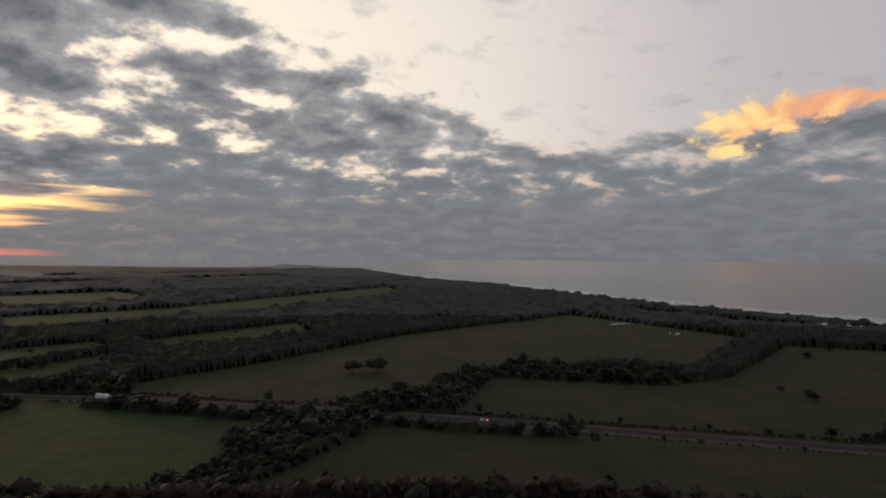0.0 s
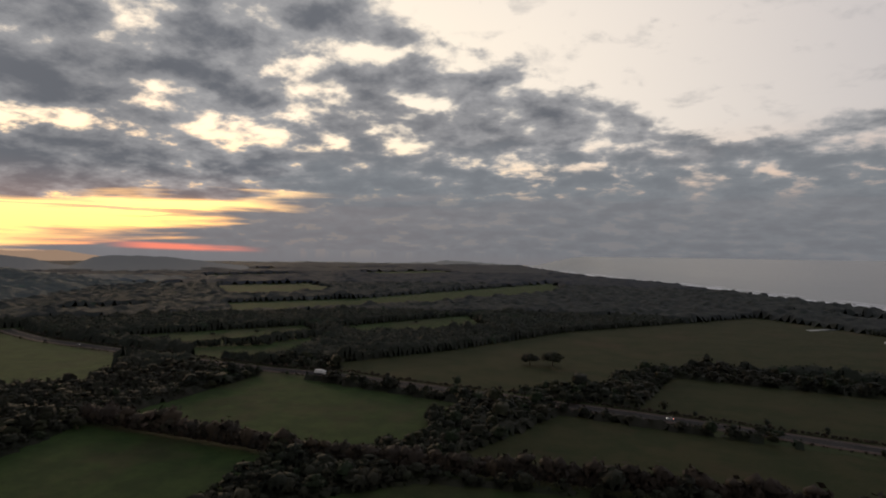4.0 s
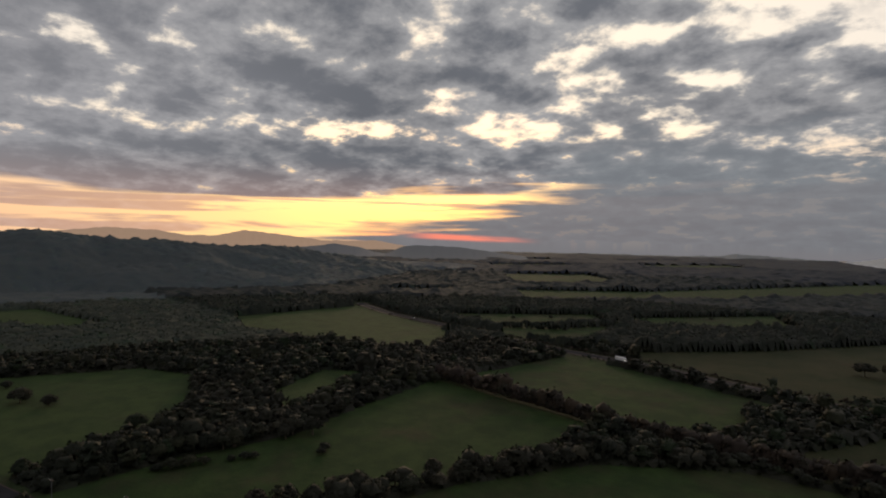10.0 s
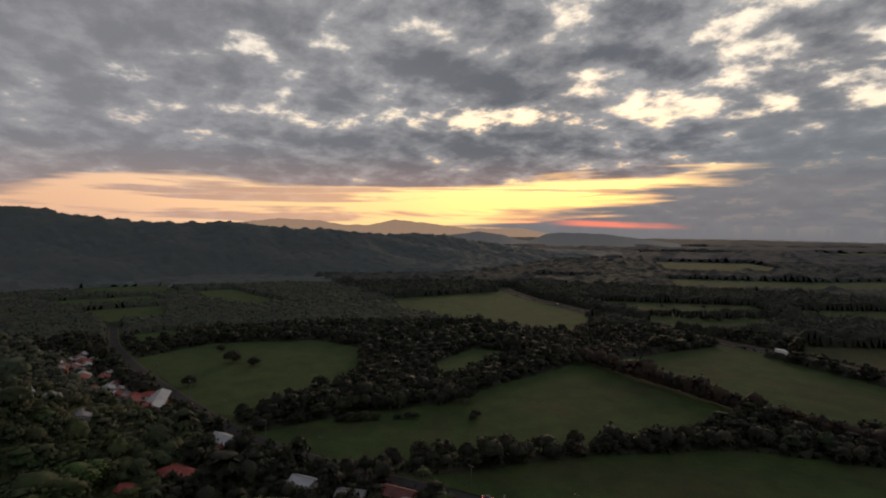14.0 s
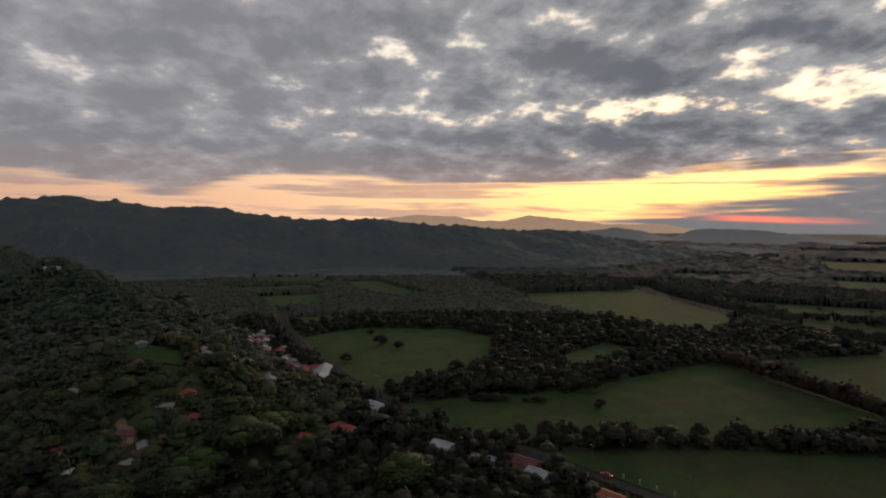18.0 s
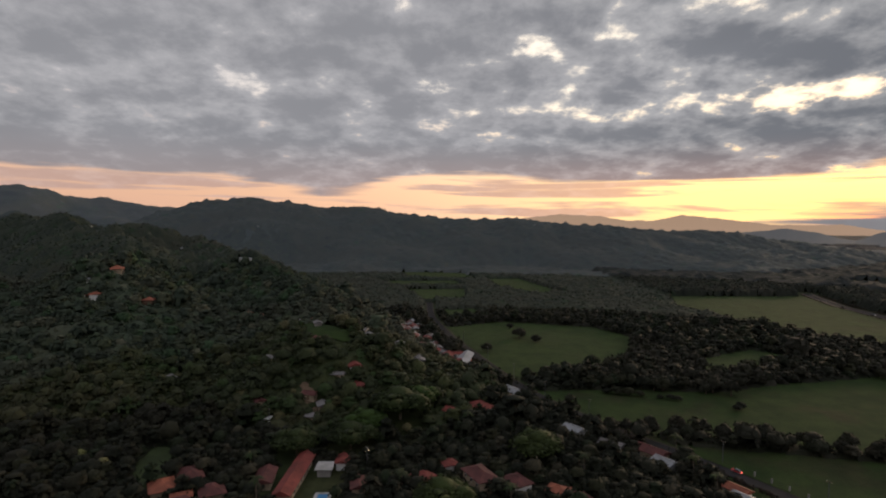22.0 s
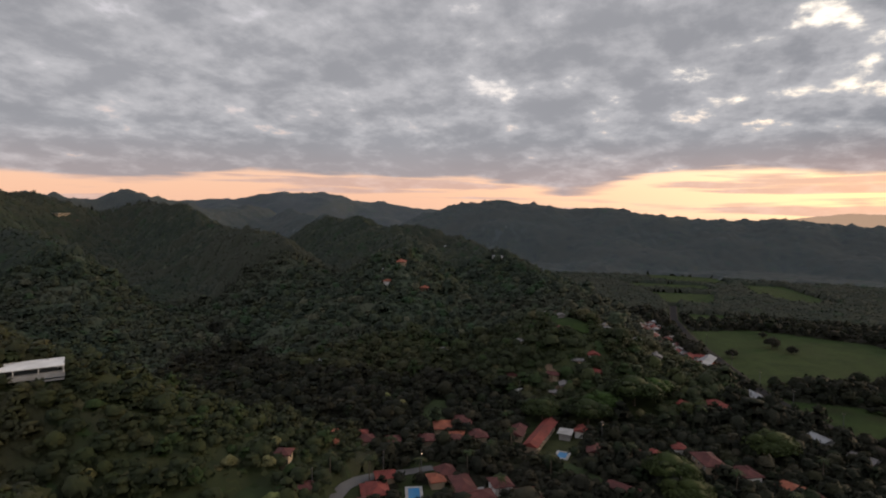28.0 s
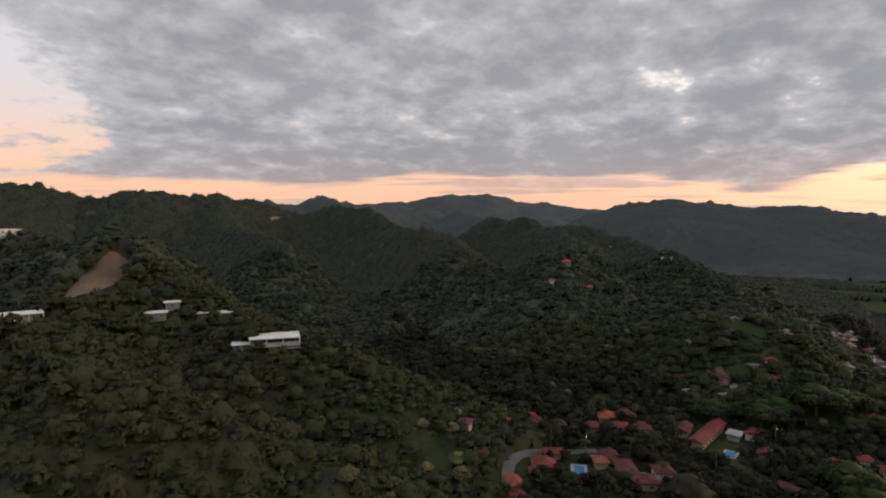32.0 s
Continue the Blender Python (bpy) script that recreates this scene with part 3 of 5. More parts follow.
def build_sea():
    yaws = np.radians(np.linspace(-120, 45, 166))
    rs = np.concatenate((np.linspace(500, 2000, 60), np.linspace(2040, 4930, 60)))
    A, R = np.meshgrid(yaws, rs)
    p = np.stack((20 - np.sin(A).ravel() * R.ravel(), -80 + np.cos(A).ravel() * R.ravel()), 1)
    out = seaward(p)
    # far water, cut off at five kilometres, climbs to fit the camera's horizon
    z = -0.8 + 86 * smooth(2600, 4930, R.ravel()) * smooth(0, 500, out)
    ob = mesh_object("water", np.column_stack((p, z)), grid_faces(166, 120), M_SEA, smooth_=True)
    tagged(ob, "calm grey sea under the dusk sky", "sea", kind="structure")


build_sea()

# ---- pastures, roads, shore ----
FIELDS = {
    "A": (M_GRASS, (-303, 215), (-292, 358), (-117, 328), (-122, 248), (-146, 213)),
    "B": (M_GRASS, (-280, 104), (-306, 208), (-174, 206), (-170, 151), (-182, 104), (-204, 31), (-206, -2), (-236, -22), (-272, -30), (-277, 23), (-270, 79)),
    "C": (M_MEADOW, (-464, -72), (-493, -18), (-467, 64), (-416, 88), (-347, 53), (-319, 13), (-297, -30), (-317, -43), (-397, -60)),
    "D": (M_MEADOW, (-345, 100), (-380, 164), (-354, 185), (-334, 159), (-304, 91)),
    "E": (M_MEADOW, (-685, 228), (-693, 416), (-430, 360), (-384, 277), (-475, 225), (-583, 196)),
    "F": (M_GRASS, (-577, 438), (-426, 621), (-371, 562), (-390, 470), (-445, 430)),
    "G": (M_GRASS, (-439, 425), (-388, 466), (-351, 562), (-309, 404), (-340, 396), (-394, 393)),
    "H": (M_GRASS, (-385, 624), (-262, 826), (-191, 679), (-309, 549)),
    "I": (M_DRYGRASS, (-276, 397), (-188, 517), (-96, 699), (175, 1003), (350, 724), (186, 500), (125, 512), (1, 492), (-41, 400), (-112, 364), (-165, 374)),
    "J": (M_DRYGRASS, (-14, 354), (15, 466), (151, 447), (215, 484), (362, 670), (453, 640), (620, 600), (560, 290), (239, 320), (119, 332)),
    "K": (M_DRYGRASS, (-97, 238), (-84, 259), (-58, 326), (50, 312), (162, 298), (300, 280), (300, 200), (60, 233), (23, 231), (-91, 222)),
    "L": (M_GRASS, (-193, 24), (-176, 97), (-150, 158), (-100, 202), (-30, 212), (60, 216), (40, 150), (-132, 30), (-146, 20), (-160, 24)),
    "M": (M_MEADOW, (-994, -145), (-981, -22), (-870, -10), (-880, -127)),
    "N": (M_MEADOW, (-842, -174), (-850, -47), (-785, -37), (-770, -145)),
    "O": (M_MEADOW, (-738, -124), (-745, -37), (-640, -46), (-625, -97)),
    "P": (M_MEADOW, (-884, 5), (-890, 62), (-700, 98), (-680, 60), (-760, 10)),
    "Q": (M_DRYGRASS, (234, 1147), (352, 979), (427, 847), (577, 814), (617, 845), (430, 960), (336, 1100)),
    "R": (M_GRASS, (-590, 680), (-735, 836), (-565, 1030), (-277, 1920), (-200, 1580), (-225, 1290), (-400, 930), (-470, 840)),
    "S": (M_GRASS, (-1120, 1264), (-960, 1470), (-813, 1350), (-720, 1180), (-790, 940), (-960, 1080)),
    "T": (M_GRASS, (-1260, 2440), (-1002, 2980), (-830, 2500), (-1060, 2080)),
    "U": (M_GRASS, (-900, 620), (-820, 760), (-760, 700), (-840, 570)),
    "V": (M_GRASS, (-1600, 1750), (-1420, 2150), (-1280, 1950), (-1420, 1560)),
    "W": (M_MEADOW, (-560, -80), (-570, -40), (-530, -30), (-515, -70)),
    "X": (M_GRASS, (-1900, 2300), (-1500, 3300), (-1430, 3220), (-1800, 2240)),
}
rng = np.random.RandomState(7)


def inside(p, poly):
    poly = np.asarray(poly, float)
    hit = np.zeros(len(p), bool)
    for a, b in zip(poly, np.roll(poly, -1, 0)):
        cross = ((a[1] > p[:, 1]) != (b[1] > p[:, 1]))
        x = (b[0] - a[0]) * (p[:, 1] - a[1]) / (b[1] - a[1] + 1e-12) + a[0]
        hit ^= cross & (p[:, 0] < x)
    return hit


def wavy(points, step, amount, seed):
    """A closed outline with soft irregular edges."""
    r = np.random.RandomState(seed)
    out = []
    for a, b in zip(np.array(points, float), np.roll(np.array(points, float), -1, 0)):
        n = max(1, int(np.linalg.norm(b - a) / step))
        for i in range(n):
            q = a + (b - a) * i / n
            out.append(q + r.uniform(-amount, amount, 2) * (i > 0))
    return np.array(out)


def build_fields():
    for i, (key, (mat, *pts)) in enumerate(FIELDS.items()):
        line = wavy(pts, 14, 2.0, i)
        bm = bmesh.new()
        face = bm.faces.new([bm.verts.new((x, y, 0.12 + 0.01 * i)) for x, y in line])
        bmesh.ops.triangulate(bm, faces=[face])
        me = bpy.data.meshes.new("pasture")
        bm.normal_update()
        for f in bm.faces:
            if f.normal.z < 0:
                f.normal_flip()
        bm.to_mesh(me)
        bm.free()
        me.materials.append(mat)
        tagged(new("pasture", me), "olive dry grass pasture between tree belts" if mat == M_DRYGRASS else "dark green grass pasture between tree belts", "pasture", kind="structure")


build_fields()


def strip(points, width, lift, step=6.0, drape=True):
    """Verts and faces of a band along a line."""
    pts = [np.array(p, float) for p in points]
    line = []
    for a, b in zip(pts, pts[1:]):
        n = max(1, int(np.linalg.norm(b - a) / step))
        line += [a + (b - a) * i / n for i in range(n)]
    line.append(pts[-1])
    line = np.array(line)
    for _ in range(6):
        line[1:-1] = (line[:-2] + 2 * line[1:-1] + line[2:]) / 4
    d = np.gradient(line, axis=0)
    d /= np.linalg.norm(d, axis=1)[:, None] + 1e-9
    side = np.stack((d[:, 1], -d[:, 0]), 1) * width / 2
    p = np.concatenate((line - side, line + side))
    z = (height(p) if drape else np.zeros(len(p))) + lift
    n = len(line)
    i = np.arange(n - 1)
    return np.column_stack((p, z)), np.stack((i, i + n, i + n + 1, i + 1), 1), line


HIGHWAY = ((-720, 442), (-703, 433), (-600, 402), (-538, 396), (-438, 383), (-362, 375), (-298, 370), (-226, 372), (-157, 361), (-100, 356), (-56, 349), (4, 341), (53, 332), (113, 320), (212, 303), (420, 270), (700, 225))
VILLAGE_ROAD = ((-60, 96), (-105, 66), (-149, 40), (-173, 27), (-215, -3), (-255, -25), (-282, -36), (-343, -52), (-401, -67), (-450, -77), (-520, -88), (-620, -90))
RESORT_ROAD = ((-56, -186), (-61, -194), (-75, -198), (-92, -194), (-106, -185), (-112, -175))
HILL_ROAD = ((64, -394), (50, -392), (35, -389), (18, -388), (3, -398), (-6, -408), (-13, -424), (-22, -448), (-34, -480))
ROADS = []


def road(points, width, mat, label, name="road", lift=0.35, verge=None, paint=False):
    if verge:
        v, f, _ = strip(points, verge, lift - 0.12)
        tagged(mesh_object("verge", v, f, M_VERGE), "reddish bare earth verge along the road", "verge", kind="structure")
    v, f, line = strip(points, width, lift)
    ob = mesh_object(name, v, f, mat)
    tagged(ob, label, "road", kind="structure")
    ROADS.append((line, (verge or width) / 2 + (6 if paint else 0)))
    if paint:
        for off in (-width * 0.44, width * 0.44):
            v2, f2, _ = strip(points, 0.25, lift + 0.03)
            d = np.gradient(line, axis=0)
            d /= np.linalg.norm(d, axis=1)[:, None]
            sh = np.stack((d[:, 1], -d[:, 0]), 1) * off
            v2[:, :2] += np.concatenate((sh, sh))
            mesh_object("edge_line", v2, f2, M_PAINT, ob)
    return ob


road(HIGHWAY, 9.5, M_ASPHALT, "worn asphalt highway across the plain", verge=16, paint=True)
road(VILLAGE_ROAD, 6.0, M_ASPHALT, "narrow asphalt village road beside a pasture", verge=7.5)
road(RESORT_ROAD, 4.6, M_LANE, "pale curved lane between the villas")
road(HILL_ROAD, 4.5, M_ASPHALT, "asphalt lane climbing a cleared hillside")

v, f, _ = strip([p for p in COAST if p[1] > 200], 46, 0.25, 30, False)
tagged(mesh_object("beach", v, f, M_SAND), "grey sand beach along the coast", "beach", kind="structure")


def surf(points, off, width, seed):
    v, f, line = strip(points, width, 0.0, 12, False)
    n = len(line)
    d = np.gradient(line, axis=0)
    d /= np.linalg.norm(d, axis=1)[:, None]
    sh = np.stack((d[:, 1], -d[:, 0]), 1)
    w = waves(line, 60, seed)
    inner, outer = off - width * w * 0.6, off + width * (0.2 + w)
    v[:n, :2] = line + sh * inner[:, None]
    v[n:, :2] = line + sh * outer[:, None]
    v[:, 2] = 0.3 + 0.1 * seed % 0.3
    keep = f[w[:-1] > 0.28]
    ob = mesh_object("surf", v, keep, M_FOAM)
    tagged(ob, "white breaking surf line on the sea", "surf", kind="stuff")


SHORE = [p for p in COAST if 500 < p[1] < 5000]
surf(SHORE, 26, 16, 3)
surf(SHORE, 60, 13, 8)
surf(SHORE, 105, 9, 12)

# ---- trees ----


def sprays(r, at, out, size):
    """One small tilted leafy spray at each place, facing roughly the given way."""
    n = len(at)
    nrm = out + r.normal(0, 0.55, (n, 3))
    nrm /= np.linalg.norm(nrm, axis=1)[:, None] + 1e-9
    a = np.cross(nrm, r.normal(size=(n, 3)))
    a /= np.linalg.norm(a, axis=1)[:, None] + 1e-9
    b = np.cross(nrm, a)
    w = (size * r.uniform(0.55, 1.3, n))[:, None]
    k = r.uniform(0.55, 1.15, (n, 4, 1))
    v = np.stack((at - a * w * k[:, 0], at - b * w * k[:, 1] * 0.8, at + a * w * k[:, 2], at + b * w * k[:, 3] * 0.8), 1).reshape(-1, 3)
    q = np.arange(n)[:, None] * 4
    return v, np.concatenate((q + (0, 1, 2), q + (0, 2, 3)))


def dome(r, rings, segs, lobes, bulge, jitter):
    """A leafy dome of radius 1: an uneven cap whose surface swells into lobes of leaves."""
    spots = r.normal(size=(lobes, 3))
    spots[:, 2] = np.abs(spots[:, 2]) * 0.8
    spots /= np.linalg.norm(spots, axis=1)[:, None]
    swell = r.uniform(0.5, 1.0, lobes)
    d = [(0.0, 0.0, 1.0)]
    for k in range(1, rings + 1):
        th = radians(118) * k / rings
        a0 = r.rand() * 6.3
        for i in range(segs):
            a = a0 + 2 * math.pi * (i + r.uniform(-0.2, 0.2)) / segs
            d.append((math.sin(th) * math.cos(a), math.sin(th) * math.sin(a), math.cos(th)))
    d = np.array(d)
    near = np.clip((d @ spots.T - 0.72) / 0.28, 0, 1)
    rad = 0.84 + bulge * (np.sqrt(near) * swell).max(1) + r.uniform(-jitter, jitter, len(d))
    v = d * rad[:, None]
    low = d[:, 2] < -0.1
    v[low, :2] *= 0.8
    f = [(0, 1 + i, 1 + (i + 1) % segs) for i in range(segs)]
    for k in range(rings - 1):
        a, b = 1 + k * segs, 1 + (k + 1) * segs
        for i in range(segs):
            j = (i + 1) % segs
            f += [(a + i, b + i, b + j), (a + i, b + j, a + j)]
    return v, np.array(f)


def crown(r, domes, cards, flatness=0.7, rings=5, segs=10, leaf=0.2):
    """A unit crown, radius 1, from z 0 to about 1.5: one or more leafy domes with loose sprays outside."""
    V, F, n = [], [], 0
    spots = [(0.0, 0.0, 0.62, 0.86 if domes == 1 else 0.62)]
    for i in range(domes - 1):
        a = 2 * math.pi * (i + r.uniform(-0.25, 0.25)) / max(1, domes - 1)
        q = r.uniform(0.38, 0.62)
        spots.append((q * math.cos(a), q * math.sin(a), r.uniform(0.38, 0.66), r.uniform(0.36, 0.5)))
    for x, y, z, q in spots:
        v, f = dome(r, rings, segs, 8, 0.26, 0.13)
        v = v * np.array((q, q, q * 0.82)) * r.uniform(0.82, 1.0, 3) + (x, y, z)
        V.append(v)
        F.append(f + n)
        n += len(v)
    d = r.normal(size=(cards, 3))
    d /= np.linalg.norm(d, axis=1)[:, None]
    d[:, 2] = np.abs(d[:, 2]) * 1.1 - 0.2
    home = np.array(spots)[r.randint(len(spots), size=cards)]
    at = home[:, :3] + d * home[:, 3:] * np.array((1, 1, 0.82)) * r.uniform(0.86, 1.14, (cards, 1))
    v, f = sprays(r, at, d, leaf * np.ones(cards))
    V.append(v)
    F.append(f + n)
    v = np.concatenate(V)
    v[:, 2] *= flatness / 0.7
    return v, np.concatenate(F)


def crowns(count, domes, cards, seed, rings=5, segs=10, leaf=0.2):
    return [crown(np.random.RandomState(seed + i), domes + i % 2 * (domes > 1), cards, 0.74 + 0.11 * (i % 4), rings, segs, leaf) for i in range(count)]


NEAR_CROWNS = crowns(12, 1, 36, 10, 3, 6, 0.19)
MID_CROWNS = crowns(10, 1, 20, 40, 3, 6, 0.25)
LOW_CROWNS = crowns(8, 1, 14, 90, 2, 6, 0.26)


def scatter(lo, hi, cell, seed, area=None):
    """Jittered places between two distances from the middle of the flight."""
    r = np.random.RandomState(seed)
    n = int(hi / cell) + 1
    i, j = np.meshgrid(np.arange(-n, n), np.arange(-n, n))
    p = np.stack((i.ravel(), j.ravel()), 1) * cell + r.uniform(-0.48, 0.48, (4 * n * n, 2)) * cell
    d = np.linalg.norm(p, axis=1)
    yaw = np.degrees(np.arctan2(-p[:, 0], p[:, 1]))
    p = p + EYE_XY
    ok = (d >= lo) & (d < hi) & ((yaw > -42) | (yaw < -145))
    ok &= ~((p[:, 0] < -1475) & (p[:, 1] > -900) & (p[:, 1] < 1150)) & ~((p[:, 1] < -1010) & (p[:, 0] > -700))
    return p[ok]


CLEARINGS = []   # (x, y, radius) kept free of trees for houses, yards, single trees and the camera's view


def wooded(p, margin=2.0):
    """Which of the places may bear trees."""
    ok = seaward(p) < -38
    ok &= (p[:, 0] > -4500) & (p[:, 1] < 4750)
    for i, (key, (mat, *pts)) in enumerate(FIELDS.items()):
        near = (p[:, 0] > min(q[0] for q in pts) - 20) & (p[:, 0] < max(q[0] for q in pts) + 20)
        idx = np.where(near & ok)[0]
        if len(idx):
            ok[idx[inside(p[idx], pts)]] = False
    close = np.where(ok & (np.abs(p[:, 0]) < 760) & (p[:, 1] > -760) & (p[:, 1] < 1150))[0]
    q, good = p[close], np.ones(len(close), bool)
    for line, half in ROADS:
        reach = np.where((q[:, 0] > line[:, 0].min() - 20) & (q[:, 0] < line[:, 0].max() + 20) & (q[:, 1] > line[:, 1].min() - 20) & (q[:, 1] < line[:, 1].max() + 20))[0]
        for a, b in zip(line[::4], line[4::4]):
            near = reach[(np.abs(q[reach, 0] - a[0]) < 60) & (np.abs(q[reach, 1] - a[1]) < 60)]
            if len(near):
                d, _ = to_line(q[near], a, b)
                good[near[d < half + margin + 1.5]] = False
    order = np.argsort(q[:, 0])
    xs = q[order, 0]
    for x, y, r in CLEARINGS:
        near = order[np.searchsorted(xs, x - r):np.searchsorted(xs, x + r)]
        good[near[(q[near, 0] - x) ** 2 + (q[near, 1] - y) ** 2 < r * r]] = False
    ok[close] = good
    return ok


def forest(p, kinds, size, name, label, seed, mat, flat=1.0, sink=0.0, calm=1.0):
    """Many trees in one mesh: crowns on short dark boles."""
    r = np.random.RandomState(seed)
    z = height(p)
    lie = hillside(p) * np.where(z < 1.5, 0.65, calm)[:, None]
    V, F, T, L, n = [], [], [], [], 0
    pick = r.randint(0, len(kinds), len(p))
    sizes = size * np.exp(r.normal(0, 0.28, len(p)))
    garden = (np.abs(p[:, 0] + 125) < 85) & (np.abs(p[:, 1] + 120) < 125)
    sizes = np.where(garden, sizes * 0.85, sizes)
    sizes = np.where((z < 3) & (p[:, 0] < -480) & (p[:, 1] < 420), sizes * 0.88, sizes)
    turn = r.uniform(0, 6.3, len(p))
    tints = np.clip(r.normal(0.45, 0.22, len(p)), 0, 1)
    for k, (cv, cf) in enumerate(kinds):
        idx = np.where(pick == k)[0]
        if not len(idx):
            continue
        c, s = np.cos(turn[idx]), np.sin(turn[idx])
        x = (cv[None, :, 0] * c[:, None] - cv[None, :, 1] * s[:, None]) * sizes[idx, None]
        y = (cv[None, :, 0] * s[:, None] + cv[None, :, 1] * c[:, None]) * sizes[idx, None]
        zz = cv[None, :, 2] * sizes[idx, None] * flat + sizes[idx, None] * (0.12 - sink)
        V.append(np.stack((x + p[idx, 0, None], y + p[idx, 1, None], zz + z[idx, None]), 2).reshape(-1, 3))
        F.append((cf[None] + (np.arange(len(idx)) * len(cv))[:, None, None]).reshape(-1, 3) + n)
        T.append(np.repeat(tints[idx], len(cv)))
        L.append(np.repeat(lie[idx], len(cv), 0))
        n += len(idx) * len(cv)
    ob = mesh_object(name, np.concatenate(V), np.concatenate(F), mat, smooth_=True, tint=np.concatenate(T), lean=np.concatenate(L))
    tagged(ob, label, "forest", kind="stuff")
    return len(p)

# ---- building kit ----


def part(name, bm, mat, parent=None, label=""):
    me = bpy.data.meshes.new(name)
    bm.normal_update()
    bm.to_mesh(me)
    bm.free()
    me.materials.append(mat)
    ob = new(name, me)
    if parent is not None:
        ob.parent = parent
    if label:
        ob["label"] = label
    return ob


def box(bm, x0, y0, z0, x1, y1, z1, bevel=0.0):
    r = bmesh.ops.create_cube(bm, size=1.0, matrix=Matrix.Translation(((x0 + x1) / 2, (y0 + y1) / 2, (z0 + z1) / 2)) @ Matrix.Diagonal((x1 - x0, y1 - y0, z1 - z0, 1)))
    if bevel:
        edges = list({e for v in r["verts"] for e in v.link_edges})
        bmesh.ops.bevel(bm, geom=edges, offset=bevel, segments=1, affect="EDGES")
    return bm


def box_part(name, mat, parent, *c, label="", bevel=0.0):
    return part(name, box(bmesh.new(), *c, bevel=bevel), mat, parent, label)


def hip_roof(w, d, z, rise, over, ridge_part):
    """A hipped or gabled tile roof with eaves and thickness; ridge_part 1 makes gables."""
    bm = bmesh.new()
    a, b = w / 2 + over, d / 2 + over
    k = max(0.05, (a - b * (1 - ridge_part)) if a > b else a * 0.15 + a * 0.85 * ridge_part)
    lo = [bm.verts.new(p) for p in ((-a, -b, z), (a, -b, z), (a, b, z), (-a, b, z))]
    mid = [bm.verts.new(p) for p in ((-a, -b, z + 0.22), (a, -b, z + 0.22), (a, b, z + 0.22), (-a, b, z + 0.22))]
    r0, r1 = bm.verts.new((-k, 0, z + 0.22 + rise)), bm.verts.new((k, 0, z + 0.22 + rise))
    for i in range(4):
        j = (i + 1) % 4
        bm.faces.new((lo[i], lo[j], mid[j], mid[i]))
    bm.faces.new(lo[::-1])
    bm.faces.new((mid[0], mid[1], r1, r0))
    bm.faces.new((mid[1], mid[2], r1))
    bm.faces.new((mid[2], mid[3], r0, r1))
    bm.faces.new((mid[3], mid[0], r0))
    return bm, k


def house(x, y, turn, w, d, h, wall, roof, style="hip", label="", storeys=1, lift=0.0, rise=None, clear=1.05, porch=False, name="house", deep=0.9):
    """A house w by d metres, its length turned by degrees; style: hip, gable or flat."""
    base = ground_z(x, y) + lift
    ob = tagged(new(name), label, "house")
    ob.matrix_world = pose(x, y, base, 0, 0, turn)
    CLEARINGS.append((x + 1.2, y + 0.8, max(w, d) * 0.5 * clear))
    # a gap in the trees towards the camera keeps these houses in view
    if clear >= 1.3:
        view_side = (EYE_XY - (x, y)) / np.linalg.norm(EYE_XY - (x, y)) * max(w, d) * 0.55
        CLEARINGS.append((x + view_side[0], y + view_side[1], max(w, d) * 0.55))
    H = h * storeys
    box_part("wall", wall, ob, -w / 2, -d / 2, -1.5, w / 2, d / 2, H, bevel=0.05)
    if style == "flat":
        box_part("roof", roof, ob, -w / 2 - deep, -d / 2 - deep, H, w / 2 + deep, d / 2 + deep, H + 0.35, bevel=0.06)
        if deep > 1.5:
            for px in (-1, -0.33, 0.33, 1):
                for py in (-1, 1):
                    box_part("column", M_WHITE, ob, px * (w / 2 + deep - 0.4) - 0.15, py * (d / 2 + deep - 0.4) - 0.15, -1.5, px * (w / 2 + deep - 0.4) + 0.15, py * (d / 2 + deep - 0.4) + 0.15, H)
            box_part("terrace", M_CONCRETE, ob, -w / 2 - deep, -d / 2 - deep, -1.6, w / 2 + deep, d / 2 + deep, 0.1)
    else:
        bm, k = hip_roof(w, d, H - 0.05, rise or d * 0.24, 0.8, 1.0 if style == "gable" else 0.0)
        rf = part("roof", bm, roof, ob)
        z = H + 0.17 + (rise or d * 0.24)
        box_part("ridge_cap", roof, rf, -k, -0.16, z - 0.06, k, 0.16, z + 0.1)
    for s in (-1, 1) if wall is not M_GLASS else ():
        n = max(1, int(w / 4))
        for fl in range(storeys):
            for i in range(n):
                cx = -w / 2 + w * (i + 0.5) / n
                zb = fl * h
                if fl == 0 and i == n // 2 and s < 0:
                    dr = box_part("door", M_WOOD, ob, cx - 0.5, s * d / 2 - 0.06, 0.02, cx + 0.5, s * d / 2 + 0.06, 2.1)
                    box_part("handle", M_ZINC, dr, cx + 0.33, s * d / 2 - 0.12, 1.0, cx + 0.42, s * d / 2 - 0.06, 1.1)
                else:
                    wn = box_part("window", M_WHITE, ob, cx - 0.75, s * d / 2 - 0.05, zb + 0.9, cx + 0.75, s * d / 2 + 0.05, zb + 2.15)
                    box_part("pane", M_GLASS, wn, cx - 0.65, s * d / 2 + s * 0.02 - 0.05, zb + 1.0, cx + 0.65, s * d / 2 + s * 0.02 + 0.05, zb + 2.05)
    if porch:
        for px in (-w / 2 + 0.3, 0, w / 2 - 0.3):
            box_part("post", M_WHITE, ob, px - 0.12, -d / 2 - 2.6, -2.0, px + 0.12, -d / 2 - 2.36, h - 0.2)
        box_part("porch_roof", roof, ob, -w / 2, -d / 2 - 2.9, h - 0.2, w / 2, -d / 2, h - 0.02)
    return ob


